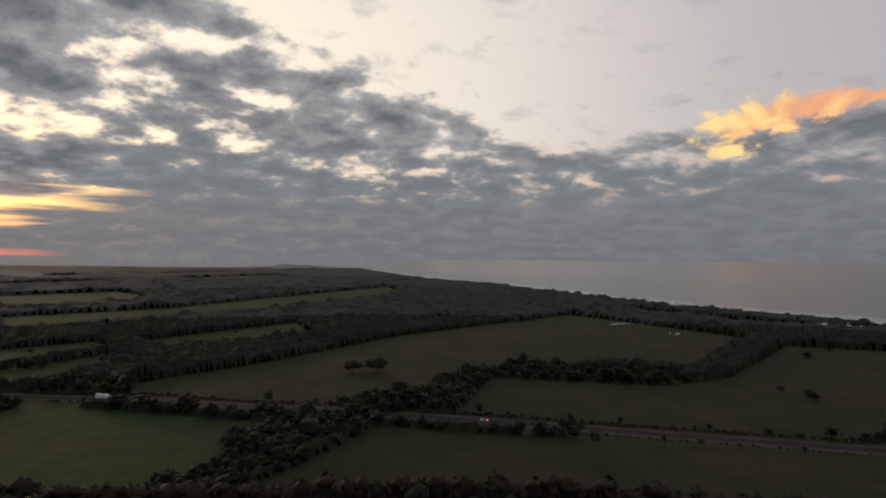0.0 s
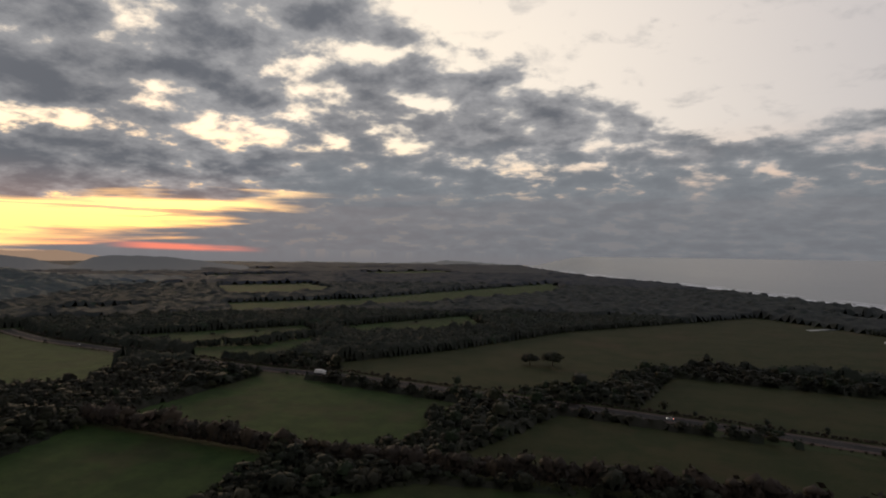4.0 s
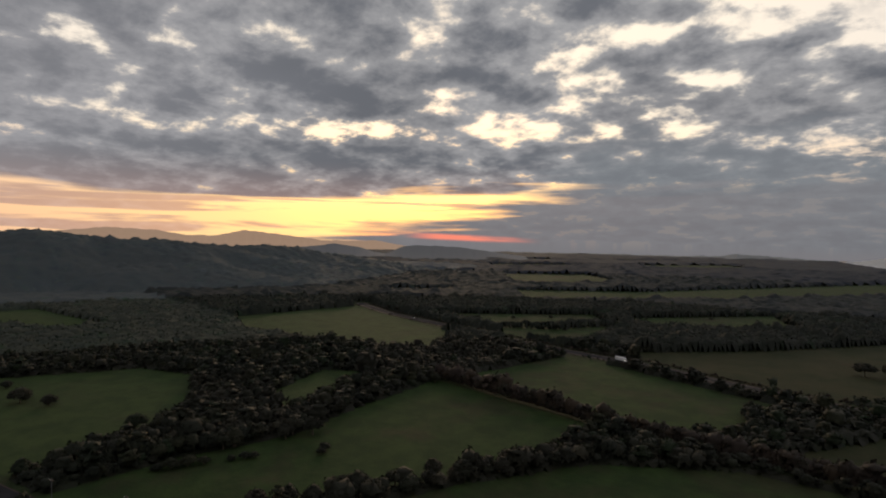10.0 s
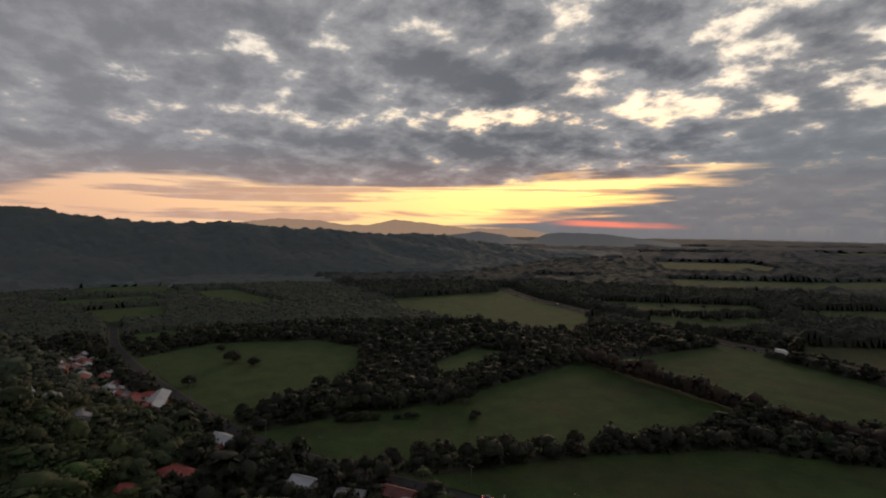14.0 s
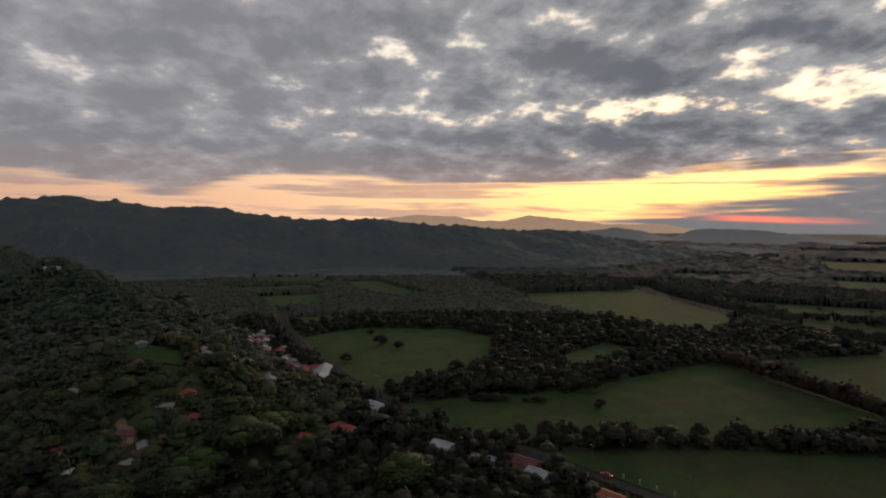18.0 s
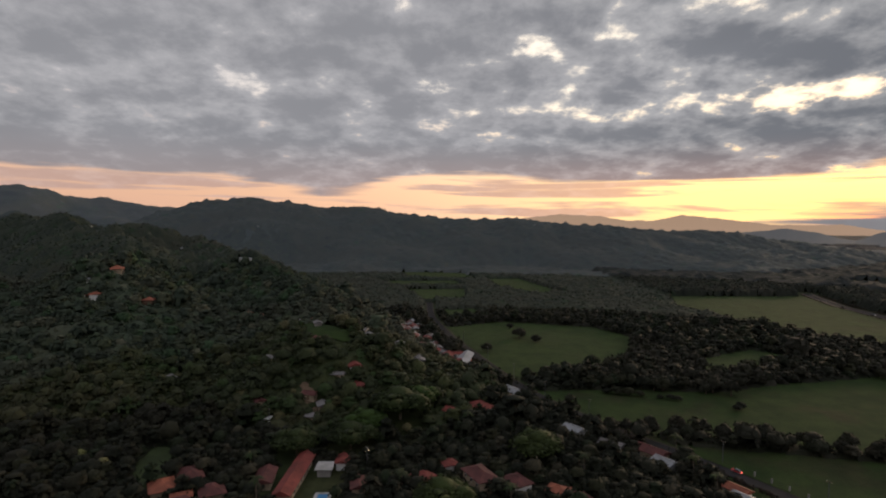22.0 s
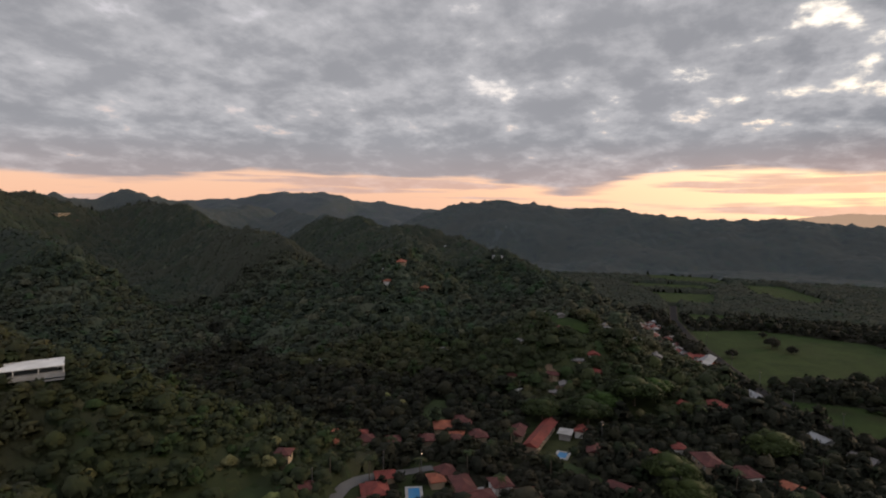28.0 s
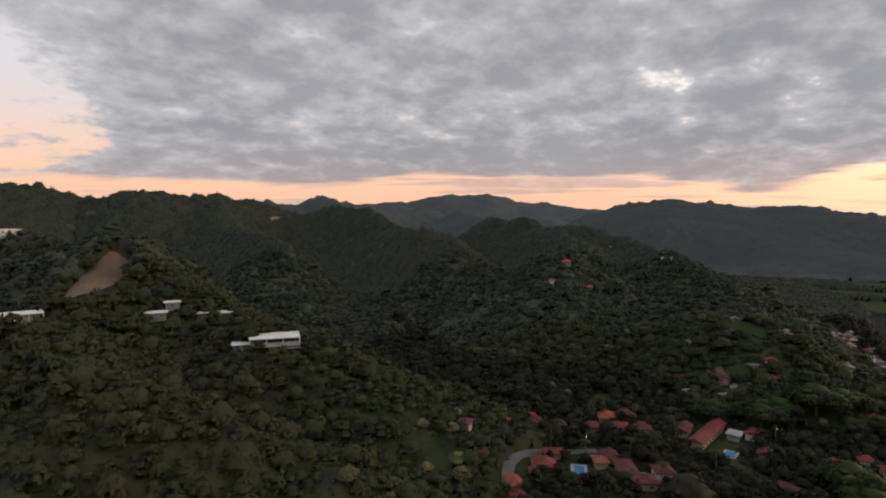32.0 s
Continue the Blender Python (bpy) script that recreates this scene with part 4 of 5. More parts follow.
def pool(x, y, turn, w, d, z=None):
    base = (ground_z(x, y) if z is None else z) + 0.25
    ob = tagged(new("swimming_pool"), "rectangular blue swimming pool with pale stone rim", "pool")
    ob.matrix_world = pose(x, y, base, 0, 0, turn)
    CLEARINGS.append((x, y, max(w, d) * 0.62 + 2))
    bm = bmesh.new()
    for c in ((-w / 2 - 1.1, -d / 2 - 1.1, -0.6, w / 2 + 1.1, -d / 2, 0.15), (-w / 2 - 1.1, d / 2, -0.6, w / 2 + 1.1, d / 2 + 1.1, 0.15),
              (-w / 2 - 1.1, -d / 2, -0.6, -w / 2, d / 2, 0.15), (w / 2, -d / 2, -0.6, w / 2 + 1.1, d / 2, 0.15)):
        box(bm, *c)
    part("rim", bm, M_CONCRETE, ob)
    box_part("basin", M_POOL, ob, -w / 2, -d / 2, -0.6, w / 2, d / 2, 0.02, label="bright blue water over blue tiles")
    return ob


# ---- villas round the curved lane ----
RED, ORANGE, DARK = M_TILE, M_TILE2, M_TILE3
VILLA = "villa with a {} clay tile roof among garden trees"
house(-111, -224, 35, 10.1, 5, 3, M_CREAM, ORANGE, "hip", VILLA.format("long orange"))
house(-104, -219, 35, 7.6, 5, 3, M_CREAM, ORANGE, "hip", VILLA.format("low orange"))
house(-119, -211, 35, 7.6, 6.7, 3, M_CREAM, DARK, "hip", VILLA.format("dark red"))
house(-124, -217, 35, 5.9, 5.9, 3, M_CREAM, RED, "hip", VILLA.format("red"))
house(-125, -201, 30, 7.6, 6.7, 3, M_CREAM, DARK, "hip", VILLA.format("dark red"))
house(-133, -188, 30, 7.6, 6.7, 3, M_CREAM, DARK, "hip", VILLA.format("dark red"))
house(-138, -176, 30, 7.6, 6.7, 3, M_CREAM, DARK, "hip", VILLA.format("dark red"))
house(-150, -187, 28, 10.1, 7.6, 3.2, M_CREAM, ORANGE, "hip", VILLA.format("broad orange"))
house(-160, -181, 28, 10.9, 7.6, 3.2, M_CREAM, DARK, "hip", VILLA.format("broad dark red"))
house(-147, -168, 28, 9.2, 7.6, 3.2, M_CREAM, DARK, "hip", VILLA.format("dark red"))
house(-143, -177, 118, 5.9, 4.2, 3, M_CREAM, ORANGE, "gable", VILLA.format("small orange"))
house(-70, -217, 20, 5, 5, 2.9, M_CREAM, DARK, "hip", "small two storey cream tower house with dark red tile roof", 2)
house(-62, -202, 25, 5.9, 5, 3, M_CREAM, DARK, "hip", "small cream cabin with dark red tile roof beside the lane")
house(-80, -183, 36, 10.1, 6.7, 3, M_CREAM, RED, "hip", VILLA.format("red"), porch=True)
house(-91, -186, 126, 6.7, 5.9, 3, M_CREAM, RED, "gable", VILLA.format("red"))
house(-70, -182, 36, 5, 4.2, 2.8, M_WHITE, DARK, "hip", "small white annex with dark red tile roof")
house(-106, -167, 40, 6.7, 6.7, 3, M_CREAM, DARK, "hip", "round roofed pavilion with dark red tiles", rise=2.6)
house(-99, -168, 40, 6.7, 5, 3, M_CREAM, ORANGE, "hip", VILLA.format("orange"))
house(-99, -157, 38, 13.4, 6.7, 3, M_CREAM, DARK, "hip", VILLA.format("long dark red"))
house(-91, -150, 128, 15.1, 7.6, 3, M_CREAM, DARK, "hip", VILLA.format("long dark red"))
house(-105, -144, 38, 7.6, 6.7, 3.4, M_WHITE, DARK, "hip", "white walled villa with dark red tile roof")
house(-56, -183, 55, 6.7, 5, 3, M_CREAM, ORANGE, "gable", VILLA.format("orange"))
house(-50, -177, 50, 5.9, 5, 3, M_CREAM, RED, "gable", VILLA.format("red"))
house(-76, -168, 36, 5.9, 3.4, 2.6, M_CREAM, DARK, "gable", "pool house with a dark tile roof")
house(-101, -132, 40, 9.2, 7.6, 3, M_CREAM, DARK, "hip", VILLA.format("dark red"))
house(-120, -101, 70, 10.1, 5, 3, M_CREAM, DARK, "gable", VILLA.format("low dark red"))
house(-158, -152, 5, 11.8, 5.9, 3, M_CREAM, DARK, "gable", VILLA.format("dark red"))
house(-159, -141, -3, 34, 5.6, 3.4, M_CREAM, RED, "gable", "long building with a bright red tile roof", rise=1.7)
house(-166, -131, 0, 5.9, 5, 3, M_PLASTER, M_CONCRETE, "flat", "white flat roofed terrace house behind the long roof")
house(-172, -125, 0, 6.7, 4.2, 3.2, M_WHITE, RED, "gable", "white house with a red tile roof behind the long roof")
house(-152, -116, 10, 8.4, 5, 3, M_CREAM, DARK, "gable", VILLA.format("low dark red"))
house(-158, -92, 45, 7.6, 5.9, 3, M_CREAM, RED, "hip", VILLA.format("bright red"))
house(-167, -82, 20, 5, 5, 4, M_WHITE, RED, "hip", "small white gazebo house with a red roof", rise=1.6)
house(-153, -71, 25, 12.6, 7.6, 3, M_CREAM, DARK, "hip", "large brown tiled house with cream walls", 2)
house(-154, -57, 30, 9.2, 6.7, 3, M_WHITE, DARK, "hip", "white house with a brown tile roof")
house(-147, -43, 60, 6.7, 5.9, 3, M_WHITE, ORANGE, "hip", "white house with an orange tile roof")
house(-140, -36, 20, 9.2, 5.9, 3, M_CREAM, DARK, "hip", VILLA.format("dark red"))
pool(-88, -172, 28, 11.5, 4.4)
pool(-98, -150, 38, 9, 5)
pool(-146, -128.5, 0, 6, 3.8)

# ---- village along the road ----
for x, y, turn, w, d, wall, roof, style in (
        (-338, -65, -12, 30, 8, M_PINK, M_ZINC, "gable"), (-326, -69, -12, 14, 9, M_PINK, RED, "hip"), (-345, -77, -12, 16, 7, M_PINK, RED, "gable"), (-352, -68, 70, 9, 6, M_WHITE, RED, "hip"),
        (-232, -64, 30, 13, 10, M_WHITE, RED, "hip"), (-262, -42, 25, 12, 9, M_WHITE, M_ZINC, "gable"), (-254, -47, 25, 9, 6, M_CREAM, RED, "gable"), (-270, -50, 10, 7, 5, M_WHITE, M_ZINC, "gable"),
        (-297, -118, 15, 10, 6, M_WHITE, M_ZINC, "gable"), (-306, -124, 15, 9, 7, M_WHITE, M_ZINC, "hip"), (-286, -127, 10, 8, 6, M_CREAM, M_RUST, "gable"), (-300, -108, 10, 8, 6, M_WHITE, M_RUST, "gable"),
        (-286, -96, 5, 10, 6, M_WHITE, M_RUST, "gable"), (-240, -127, 60, 8, 5, M_CREAM, RED, "gable"), (-252, -131, 20, 7, 6, M_WHITE, RED, "gable"), (-213, -168, 80, 4, 3, M_WHITE, M_WHITE, "flat"),
        (-181, 5, 35, 12, 7, M_CREAM, DARK, "gable"), (-170, 6, 30, 8, 6, M_WHITE, M_ZINC, "gable"), (-166, 0, 10, 6, 5, M_WHITE, M_ZINC, "flat"), (-188, -10, 50, 9, 6, M_CREAM, M_RUST, "gable"),
        (-147, 23, 30, 8, 5, M_WHITE, ORANGE, "gable"), (-139, 22, 30, 9, 6, M_WHITE, M_ZINC, "gable"), (-206, -22, 35, 9, 6, M_WHITE, M_ZINC, "gable"), (-222, -78, 50, 8, 6, M_CREAM, M_TILE, "gable")):
    house(x, y, turn, w, d, 3.0, wall, roof, style, ("village house with a pale sheet metal roof" if roof in (M_ZINC, M_RUST) else "village house with a red tile roof") + (" by the road" if y > -80 else " on the wooded slope"))
rv = random.Random(5)
for i in range(46):
    s = i / 45
    x = -352 - 150 * s + rv.uniform(-8, 8)
    y = -72 - 24 * s - rv.choice((9, 17, 25, 34, 44)) + rv.uniform(-3, 3)
    roof = rv.choice((M_ZINC, M_ZINC, M_RUST, M_RUST, M_TILE, M_TILE3, M_TILE3))
    # trees cleared on the camera's side of each house
    CLEARINGS.append((x + 7, y, 7.5))
    house(x, y, rv.uniform(-25, 10), rv.uniform(6, 9), rv.uniform(4.5, 6), 2.6, rv.choice((M_PLASTER, M_CREAM, M_PLASTER, M_PINK)), roof, "gable",
          "small crowded village house with " + ("a metal sheet roof" if roof in (M_ZINC, M_RUST) else "a red tile roof"), clear=0.9)
for i in range(14):
    x, y = rv.uniform(-330, -205), rv.uniform(-190, -85)
    roof = rv.choice((M_RUST, M_RUST, M_TILE3))
    house(x, y, rv.uniform(0, 90), rv.uniform(5, 7), rv.uniform(4, 5), 2.6, rv.choice((M_CREAM, M_CREAM)), roof, "gable",
          "small hillside house half hidden by trees", clear=0.5)

# ---- houses on the hills ----
HILL = "white hillside house with a {} roof above the forest"
house(-340, -321, 20, 8, 6, 2.8, M_WHITE, ORANGE, "hip", HILL.format("red tile"), porch=True, clear=1.3)
house(-381, -329, 20, 14, 9, 3, M_CREAM, ORANGE, "hip", "cream hilltop villa with orange tile roof", clear=1.3)
house(-356, -336, 10, 5, 4, 2.6, M_WHITE, M_ZINC, "flat", "small white hut beside the hill villa")
house(-526, -384, 20, 14, 8, 3, M_WHITE, ORANGE, "hip", HILL.format("orange tile"), clear=1.3)
house(-514, -391, 10, 10, 7, 3, M_CREAM, ORANGE, "hip", "cream hill villa with orange tile roof")
house(-633, -504, 20, 22, 9, 3.4, M_WHITE, M_WHITE, "flat", HILL.format("flat pale"), clear=1.3)
house(-518, -276, 30, 16, 9, 3.4, M_WHITE, M_ZINC, "flat", HILL.format("flat metal"), clear=1.3)
house(-596, -372, 40, 6, 5, 3, M_WHITE, M_ZINC, "gable", "tall white hut on the ridge", 2)
house(-349, -289, 10, 9, 7, 2.8, M_WOOD, ORANGE, "hip", "brown wooden chalet with an orange roof", clear=1.3)
house(-369, -226, 20, 12, 8, 2.8, M_CREAM, ORANGE, "hip", "cream house with an orange roof on the spur", clear=1.3)
house(-358, -213, 15, 9, 6, 2.8, M_CREAM, ORANGE, "gable", "cream annex with an orange roof on the spur")
house(-299, -160, 20, 4.5, 4, 2.6, M_PLASTER, M_RUST, "gable", "small white house on the grassy knoll")
house(-322, -176, 5, 5, 4, 2.6, M_PLASTER, M_RUST, "gable", "small white house beside the grassy knoll")
house(-214, -301, 60, 5, 4, 5.0, M_WHITE, M_ZINC, "flat", "white gate tower at the valley head", clear=1.3)
house(-260, -233, 30, 5, 4, 4.0, M_WHITE, M_RUST, "gable", "white hut in the wooded valley")
house(-31, -300, -33, 18, 9, 2.2, M_GLASS, M_WHITE, "flat", "modern glazed villa with a wide white flat roof on the spur", lift=0.6, clear=1.0, deep=2.4)
house(-19.5, -308.5, -33, 8, 6, 2.5, M_PLASTER, M_WHITE, "flat", "low white flat roofed wing of the spur villa", lift=0.5, clear=1.1)
pool(-34, -293.5, -33, 8, 3)
house(-32, -347, -30, 9, 6, 2.8, M_PLASTER, M_WHITE, "flat", "white flat roofed house on the wooded spur", lift=0.8, clear=1.3)
house(-23, -352, -30, 4, 4, 2.8, M_PLASTER, M_WHITE, "flat", "white flat roofed hut on the wooded spur", lift=0.8, clear=1.3)
house(-5, -364, -25, 9, 7, 2.8, M_PLASTER, M_WHITE, "flat", "white flat roofed house below the cleared slope", lift=0.8, clear=1.3)
house(-16, -370, -25, 7, 6, 3.0, M_PLASTER, M_WHITE, "flat", "white flat roofed house below the cleared slope", lift=0.8, clear=1.3)
house(47, -381, -13, 13, 8, 3.0, M_PLASTER, M_WHITE, "flat", "large modern villa of two storeys under white flat roofs", 2, lift=1.0, deep=1.8, clear=1.3)
house(61, -378, -13, 11, 8, 3.0, M_PLASTER, M_WHITE, "flat", "white flat roofed wing of the modern villa", lift=0.8, clear=1.3)
house(54, -367, -13, 12, 6, 2.8, M_PLASTER, M_WHITE, "flat", "low white terrace house of the modern villa", lift=-0.6)
house(2, -600, 10, 14, 10, 3.4, M_WHITE, M_WHITE, "flat", "white two storey house on the far ridge", 2, clear=1.3)
house(-415, -875, 25, 26, 8, 3.2, M_CREAM, M_CONCRETE, "flat", "long unfinished building on the wooded ridge", 2, clear=1.3)
house(-434, -870, 25, 14, 7, 3.0, M_CREAM, RED, "gable", "red roofed house on the wooded ridge")
for i in range(5):
    x, y = rv.uniform(-620, -420), rv.uniform(-480, -240)
    house(x, y, rv.uniform(0, 90), rv.uniform(8, 12), 7, 3, rv.choice((M_PLASTER, M_CREAM)), rv.choice((M_RUST, M_TILE3, M_RUST)), "hip", "small far house on the wooded spur", clear=0.7)

# ---- the shore ----
house(487, 1060, 40, 26, 11, 3.2, M_CREAM, M_CONCRETE, "flat", "pale pink three storey beach hotel", 3, name="hotel")
for i in range(9):
    house(520 + 11 * i + rv.uniform(-3, 3), 885 - 9 * i + rv.uniform(-6, 6), 40, 9, 7, 2.8, M_WHITE, M_WHITE, "hip", "white beach house behind the sand", clear=0.9)
for i in range(26):
    s = i / 25
    house(190 - 210 * s + rv.uniform(-14, 14), 1700 + 560 * s + rv.uniform(-14, 14), rv.uniform(0, 90), 10, 7, 3, M_WHITE, rv.choice((M_ZINC, M_WHITE, RED)), "gable", "far seaside house among palms", clear=0.9)
for x, y in ((-930, 600), (-985, 650)):
    house(x, y, 30, 9, 6, 2.6, M_CREAM, M_RUST, "gable", "far roadside house at the hill foot")

# ---- bare ground ----


def patch(x, y, rx, ry, turn, mat, label, seed, lift=0.6, name="clearing"):
    """A bare patch draped on the slope."""
    r = np.random.RandomState(seed)
    rings, n = 6, 28
    edge = 1 + 0.18 * np.sin(np.arange(n) * 2 * np.pi / n * 3 + r.rand() * 6) + r.uniform(-0.08, 0.08, n)
    v, f = [(0.0, 0.0)], []
    for i in range(1, rings + 1):
        for j in range(n):
            a = 2 * math.pi * j / n
            v.append((rx * i / rings * edge[j] * math.cos(a), ry * i / rings * edge[j] * math.sin(a)))
    f += [(0, 1 + j, 1 + (j + 1) % n) for j in range(n)]
    for i in range(rings - 1):
        for j in range(n):
            a, b = 1 + i * n + j, 1 + i * n + (j + 1) % n
            f.append((a, a + n, b + n, b))
    c, s = math.cos(radians(turn)), math.sin(radians(turn))
    p = np.array([(x + c * u - s * w, y + s * u + c * w) for u, w in v])
    z = height(p) + lift
    tagged(mesh_object(name, np.column_stack((p, z)), f, mat, smooth_=True), label, "ground patch", kind="structure")
    for q in range(-2, 3):
        CLEARINGS.append((x + c * rx * q * 0.4, y + s * rx * q * 0.4, ry * (1.0 if abs(q) < 2 else 0.6)))


patch(11, -406, 24, 8, 24, M_DIRT, "reddish bare earth bank on the cleared hillside", 1)
patch(15, -371, 12, 3, 5, M_DIRT, "eroded reddish earth cut above the houses", 3)
patch(8, -463, 14, 7, 20, M_DIRT, "bare building plot on the ridge", 4)
patch(-6, -420, 8, 5, 20, M_DIRT, "bare building plot on the ridge", 5)
patch(8, -566, 30, 9, 10, M_DRYGRASS, "yellow grassy terrace on the ridge", 6)
patch(-112, -278, 20, 8, 30, M_DIRT, "brown bare clearing in the wood", 7)
patch(-291, -156, 26, 12, 40, M_GRASS, "sunlit yellow green grassy knoll", 8)
patch(-463, -315, 26, 6, 0, M_DIRT, "terraced earth cut on the hillside", 9)
patch(-457, -296, 26, 6, 0, M_DIRT, "terraced earth cut on the hillside", 10)
patch(-42, -210, 16, 8, 20, M_LAWN, "mown lawn below the lane", 11, 0.3)
patch(-228, -150, 15, 4, 30, M_DIRT, "pale dirt track in the wood", 12)
patch(-172, -200, 20, 8, 20, M_LAWN, "grassy clearing behind the villas", 13, 0.3)
patch(-130, -120, 16, 6, 60, M_LAWN, "garden lawn between the villas", 14, 0.3)
for i in range(12):
    x, y = rv.uniform(-1290, -1010), rv.uniform(-260, 560)
    patch(x, y, rv.uniform(20, 46), rv.uniform(10, 20), rv.uniform(-40, 40), M_GLADE, "dry grassy glade on the wooded range", 20 + i, 1.5)

# ---- single trees, hedges ----


def tree(radius, tall, seed, mat=None, flat=1.0, label="broad leafy tree", name="tree", domes=6):
    """A tree with a forked tapered trunk and a clumped crown."""
    r = np.random.RandomState(seed)
    bm = bmesh.new()
    bole = tall * 0.42

    def limb(a, b, ra, rb, sides=6):
        d = (b - a)
        m = Matrix.Translation((a + b) / 2) @ d.to_track_quat("Z", "Y").to_matrix().to_4x4()
        bmesh.ops.create_cone(bm, segments=sides, radius1=ra, radius2=rb, depth=d.length, matrix=m, cap_ends=True)

    fork = Vector((r.uniform(-0.3, 0.3), r.uniform(-0.3, 0.3), bole))
    limb(Vector((0, 0, -1.0)), fork, tall * 0.045, tall * 0.032)
    for i in range(5):
        a = 2 * math.pi * i / 5 + r.uniform(-0.4, 0.4)
        limb(fork, Vector((radius * 0.6 * math.cos(a), radius * 0.6 * math.sin(a), tall * r.uniform(0.62, 0.8))), tall * 0.022, tall * 0.008, 5)
    ob = new(name)
    tagged(ob, label, "tree")
    part("trunk", bm, M_BARK, ob)
    v, f = crown(r, domes, domes * 90, 0.7, 4, 8, 0.075)
    v = v * np.array((radius, radius, (tall * 0.68) / 1.15))
    v[:, 2] = (v[:, 2]) * flat + tall * (1 - 0.68 * flat)
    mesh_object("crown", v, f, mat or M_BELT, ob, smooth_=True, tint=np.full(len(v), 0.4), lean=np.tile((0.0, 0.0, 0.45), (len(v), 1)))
    return ob


def stand(proto, places, group, label=""):
    """Copies of a prototype at (x, y, scale)."""
    for i, (x, y, s) in enumerate(places):
        m = pose(x, y, ground_z(x, y), 0, 0, rv.uniform(0, 360))
        c = copy_thing(proto, m)
        c.scale = (s, s, s * rv.uniform(0.9, 1.1))
        tagged(c, label, group=group)


TREES = [tree(5.0, 9.0, 100 + i, flat=1.36, label="dark leafy tree in the hedgerow") for i in range(4)]
ROUND = tree(6.0, 8.0, 120, flat=1.42, label="round dark tree standing alone in a pasture")
WIDE = tree(9.0, 11.0, 121, flat=1.25, domes=9, label="wide spreading umbrella shaped tree in a pasture")
GIANT = tree(14, 15, 122, M_LEAFB, 1.15, domes=20, label="huge bright green spreading tree above the village")
BUSH = tree(3.2, 3.6, 123, flat=1.35, label="low dark bush in a pasture", name="bush")
stand(WIDE, ((-101, 470, 0.95), (-82, 474, 1.2)), "spreading pasture trees")
stand(ROUND, ((-417, -14, 1.25), (-401, -3, 0.85), (-459, -16, 0.7), (-369, -46, 0.9), (-380, 466, 1.0), (-393, 458, 0.7), (-372, 470, 0.6), (-312, 402, 1.3), (-300, 410, 1.1), (231, 436, 0.6), (243, 420, 0.7), (238, 408, 0.8), (340, 590, 0.8), (336, 580, 0.5), (386, 628, 0.6), (-330, 22, 1.0)), "single pasture trees")
stand(BUSH, ((-242, 78, 1.1), (-239, 74, 0.9), (53, 326, 1.7), (58, 324, 1.5), (-470, 500, 1.2), (-430, 480, 1.0), (-415, 500, 1.1), (-440, 540, 1.2), (-360, 640, 1.3), (-300, 700, 1.2), (-330, 20, 1.0)), "pasture bushes")
stand(BUSH, [(-268 + 1.9 * i, 14 + 5.2 * i + rv.uniform(-1, 1), rv.uniform(0.8, 1.5)) for i in range(8) if i != 4], "pasture bushes")
stand(GIANT, ((-214, -104, 1.1), (-188, -124, 0.85), (-183, -146, 0.75), (-200, -118, 0.8), (-225, -95, 0.75), (-135, -85, 0.8), (-122, -78, 0.7), (-178, -44, 0.8)), "giant village trees")
for x, y, r_ in ((-101, 470, 14), (-82, 474, 15), (-417, -14, 9), (-214, -104, 13), (-188, -124, 11), (-183, -146, 9), (-200, -118, 9), (-225, -95, 9)):
    CLEARINGS.append((x, y, r_))


M_BLOOM = material("pale_yellow_blossom", leaves((0.085, 0.080, 0.030), (0.13, 0.125, 0.055), (0.12, 0.10, 0.05)), 0.8, 0, 0.15, slope=True)
BLOOM = tree(4.2, 8.5, 131, M_BLOOM, 1.1, label="slender tree in pale yellow blossom on the wooded slope", domes=7)
stand(BLOOM, ((-62, -218, 0.9), (-47, -203, 1.0), (-40, -196, 1.1), (-76, -226, 0.8), (-33, -207, 0.9), (-52, -226, 0.8), (-164, -216, 0.9), (-176, -232, 0.7), (-12, -236, 0.8), (-95, -290, 0.8), (-128, -262, 0.8), (-20, -252, 0.7)), "blossoming trees")


def along(points, step, spread, seed):
    r = random.Random(seed)
    out = []
    for a, b in zip(points, points[1:]):
        a, b = np.array(a, float), np.array(b, float)
        n = max(1, int(np.linalg.norm(b - a) / step))
        out += [a + (b - a) * (i + r.random()) / n + np.array((r.uniform(-spread, spread), r.uniform(-spread, spread))) for i in range(n)]
    return out


BELTS = (((-128, 300), (-122, 268), (-112, 246), (-100, 222)), ((-60, 345), (-35, 400), (5, 478), (120, 500)), ((-304, 92), (-268, 84), (-280, 30), (-295, -28)), ((-170, 138), (-180, 98), (-203, 28), (-208, -6)), ((-352, 188), (-298, 206)))
for i, line in enumerate(BELTS):
    for q in along(line, 5.5, 5, i):
        stand(TREES[rv.randrange(4)], ((q[0], q[1], rv.uniform(0.7, 1.2)),), "hedgerow trees")
for proto in (*TREES, ROUND, WIDE, GIANT, BUSH, BLOOM):
    for o in (*proto.children, proto):
        bpy.data.objects.remove(o)


def hedge(line, wide, tall, step, seed, label, mat=None):
    p = np.array(along(line, step, wide / 2, seed))
    forest(p, LOW_CROWNS, tall * 0.75, "hedge", label, seed, mat or M_HEDGE)


DIAG = ((-305, 213), (-224, 211), (-165, 209), (-109, 214), (-65, 219), (-34, 222), (23, 226), (120, 216), (260, 196))
hedge(DIAG, 3.6, 4.6, 0.34, 61, "tall clipped brown hedge between two pastures")


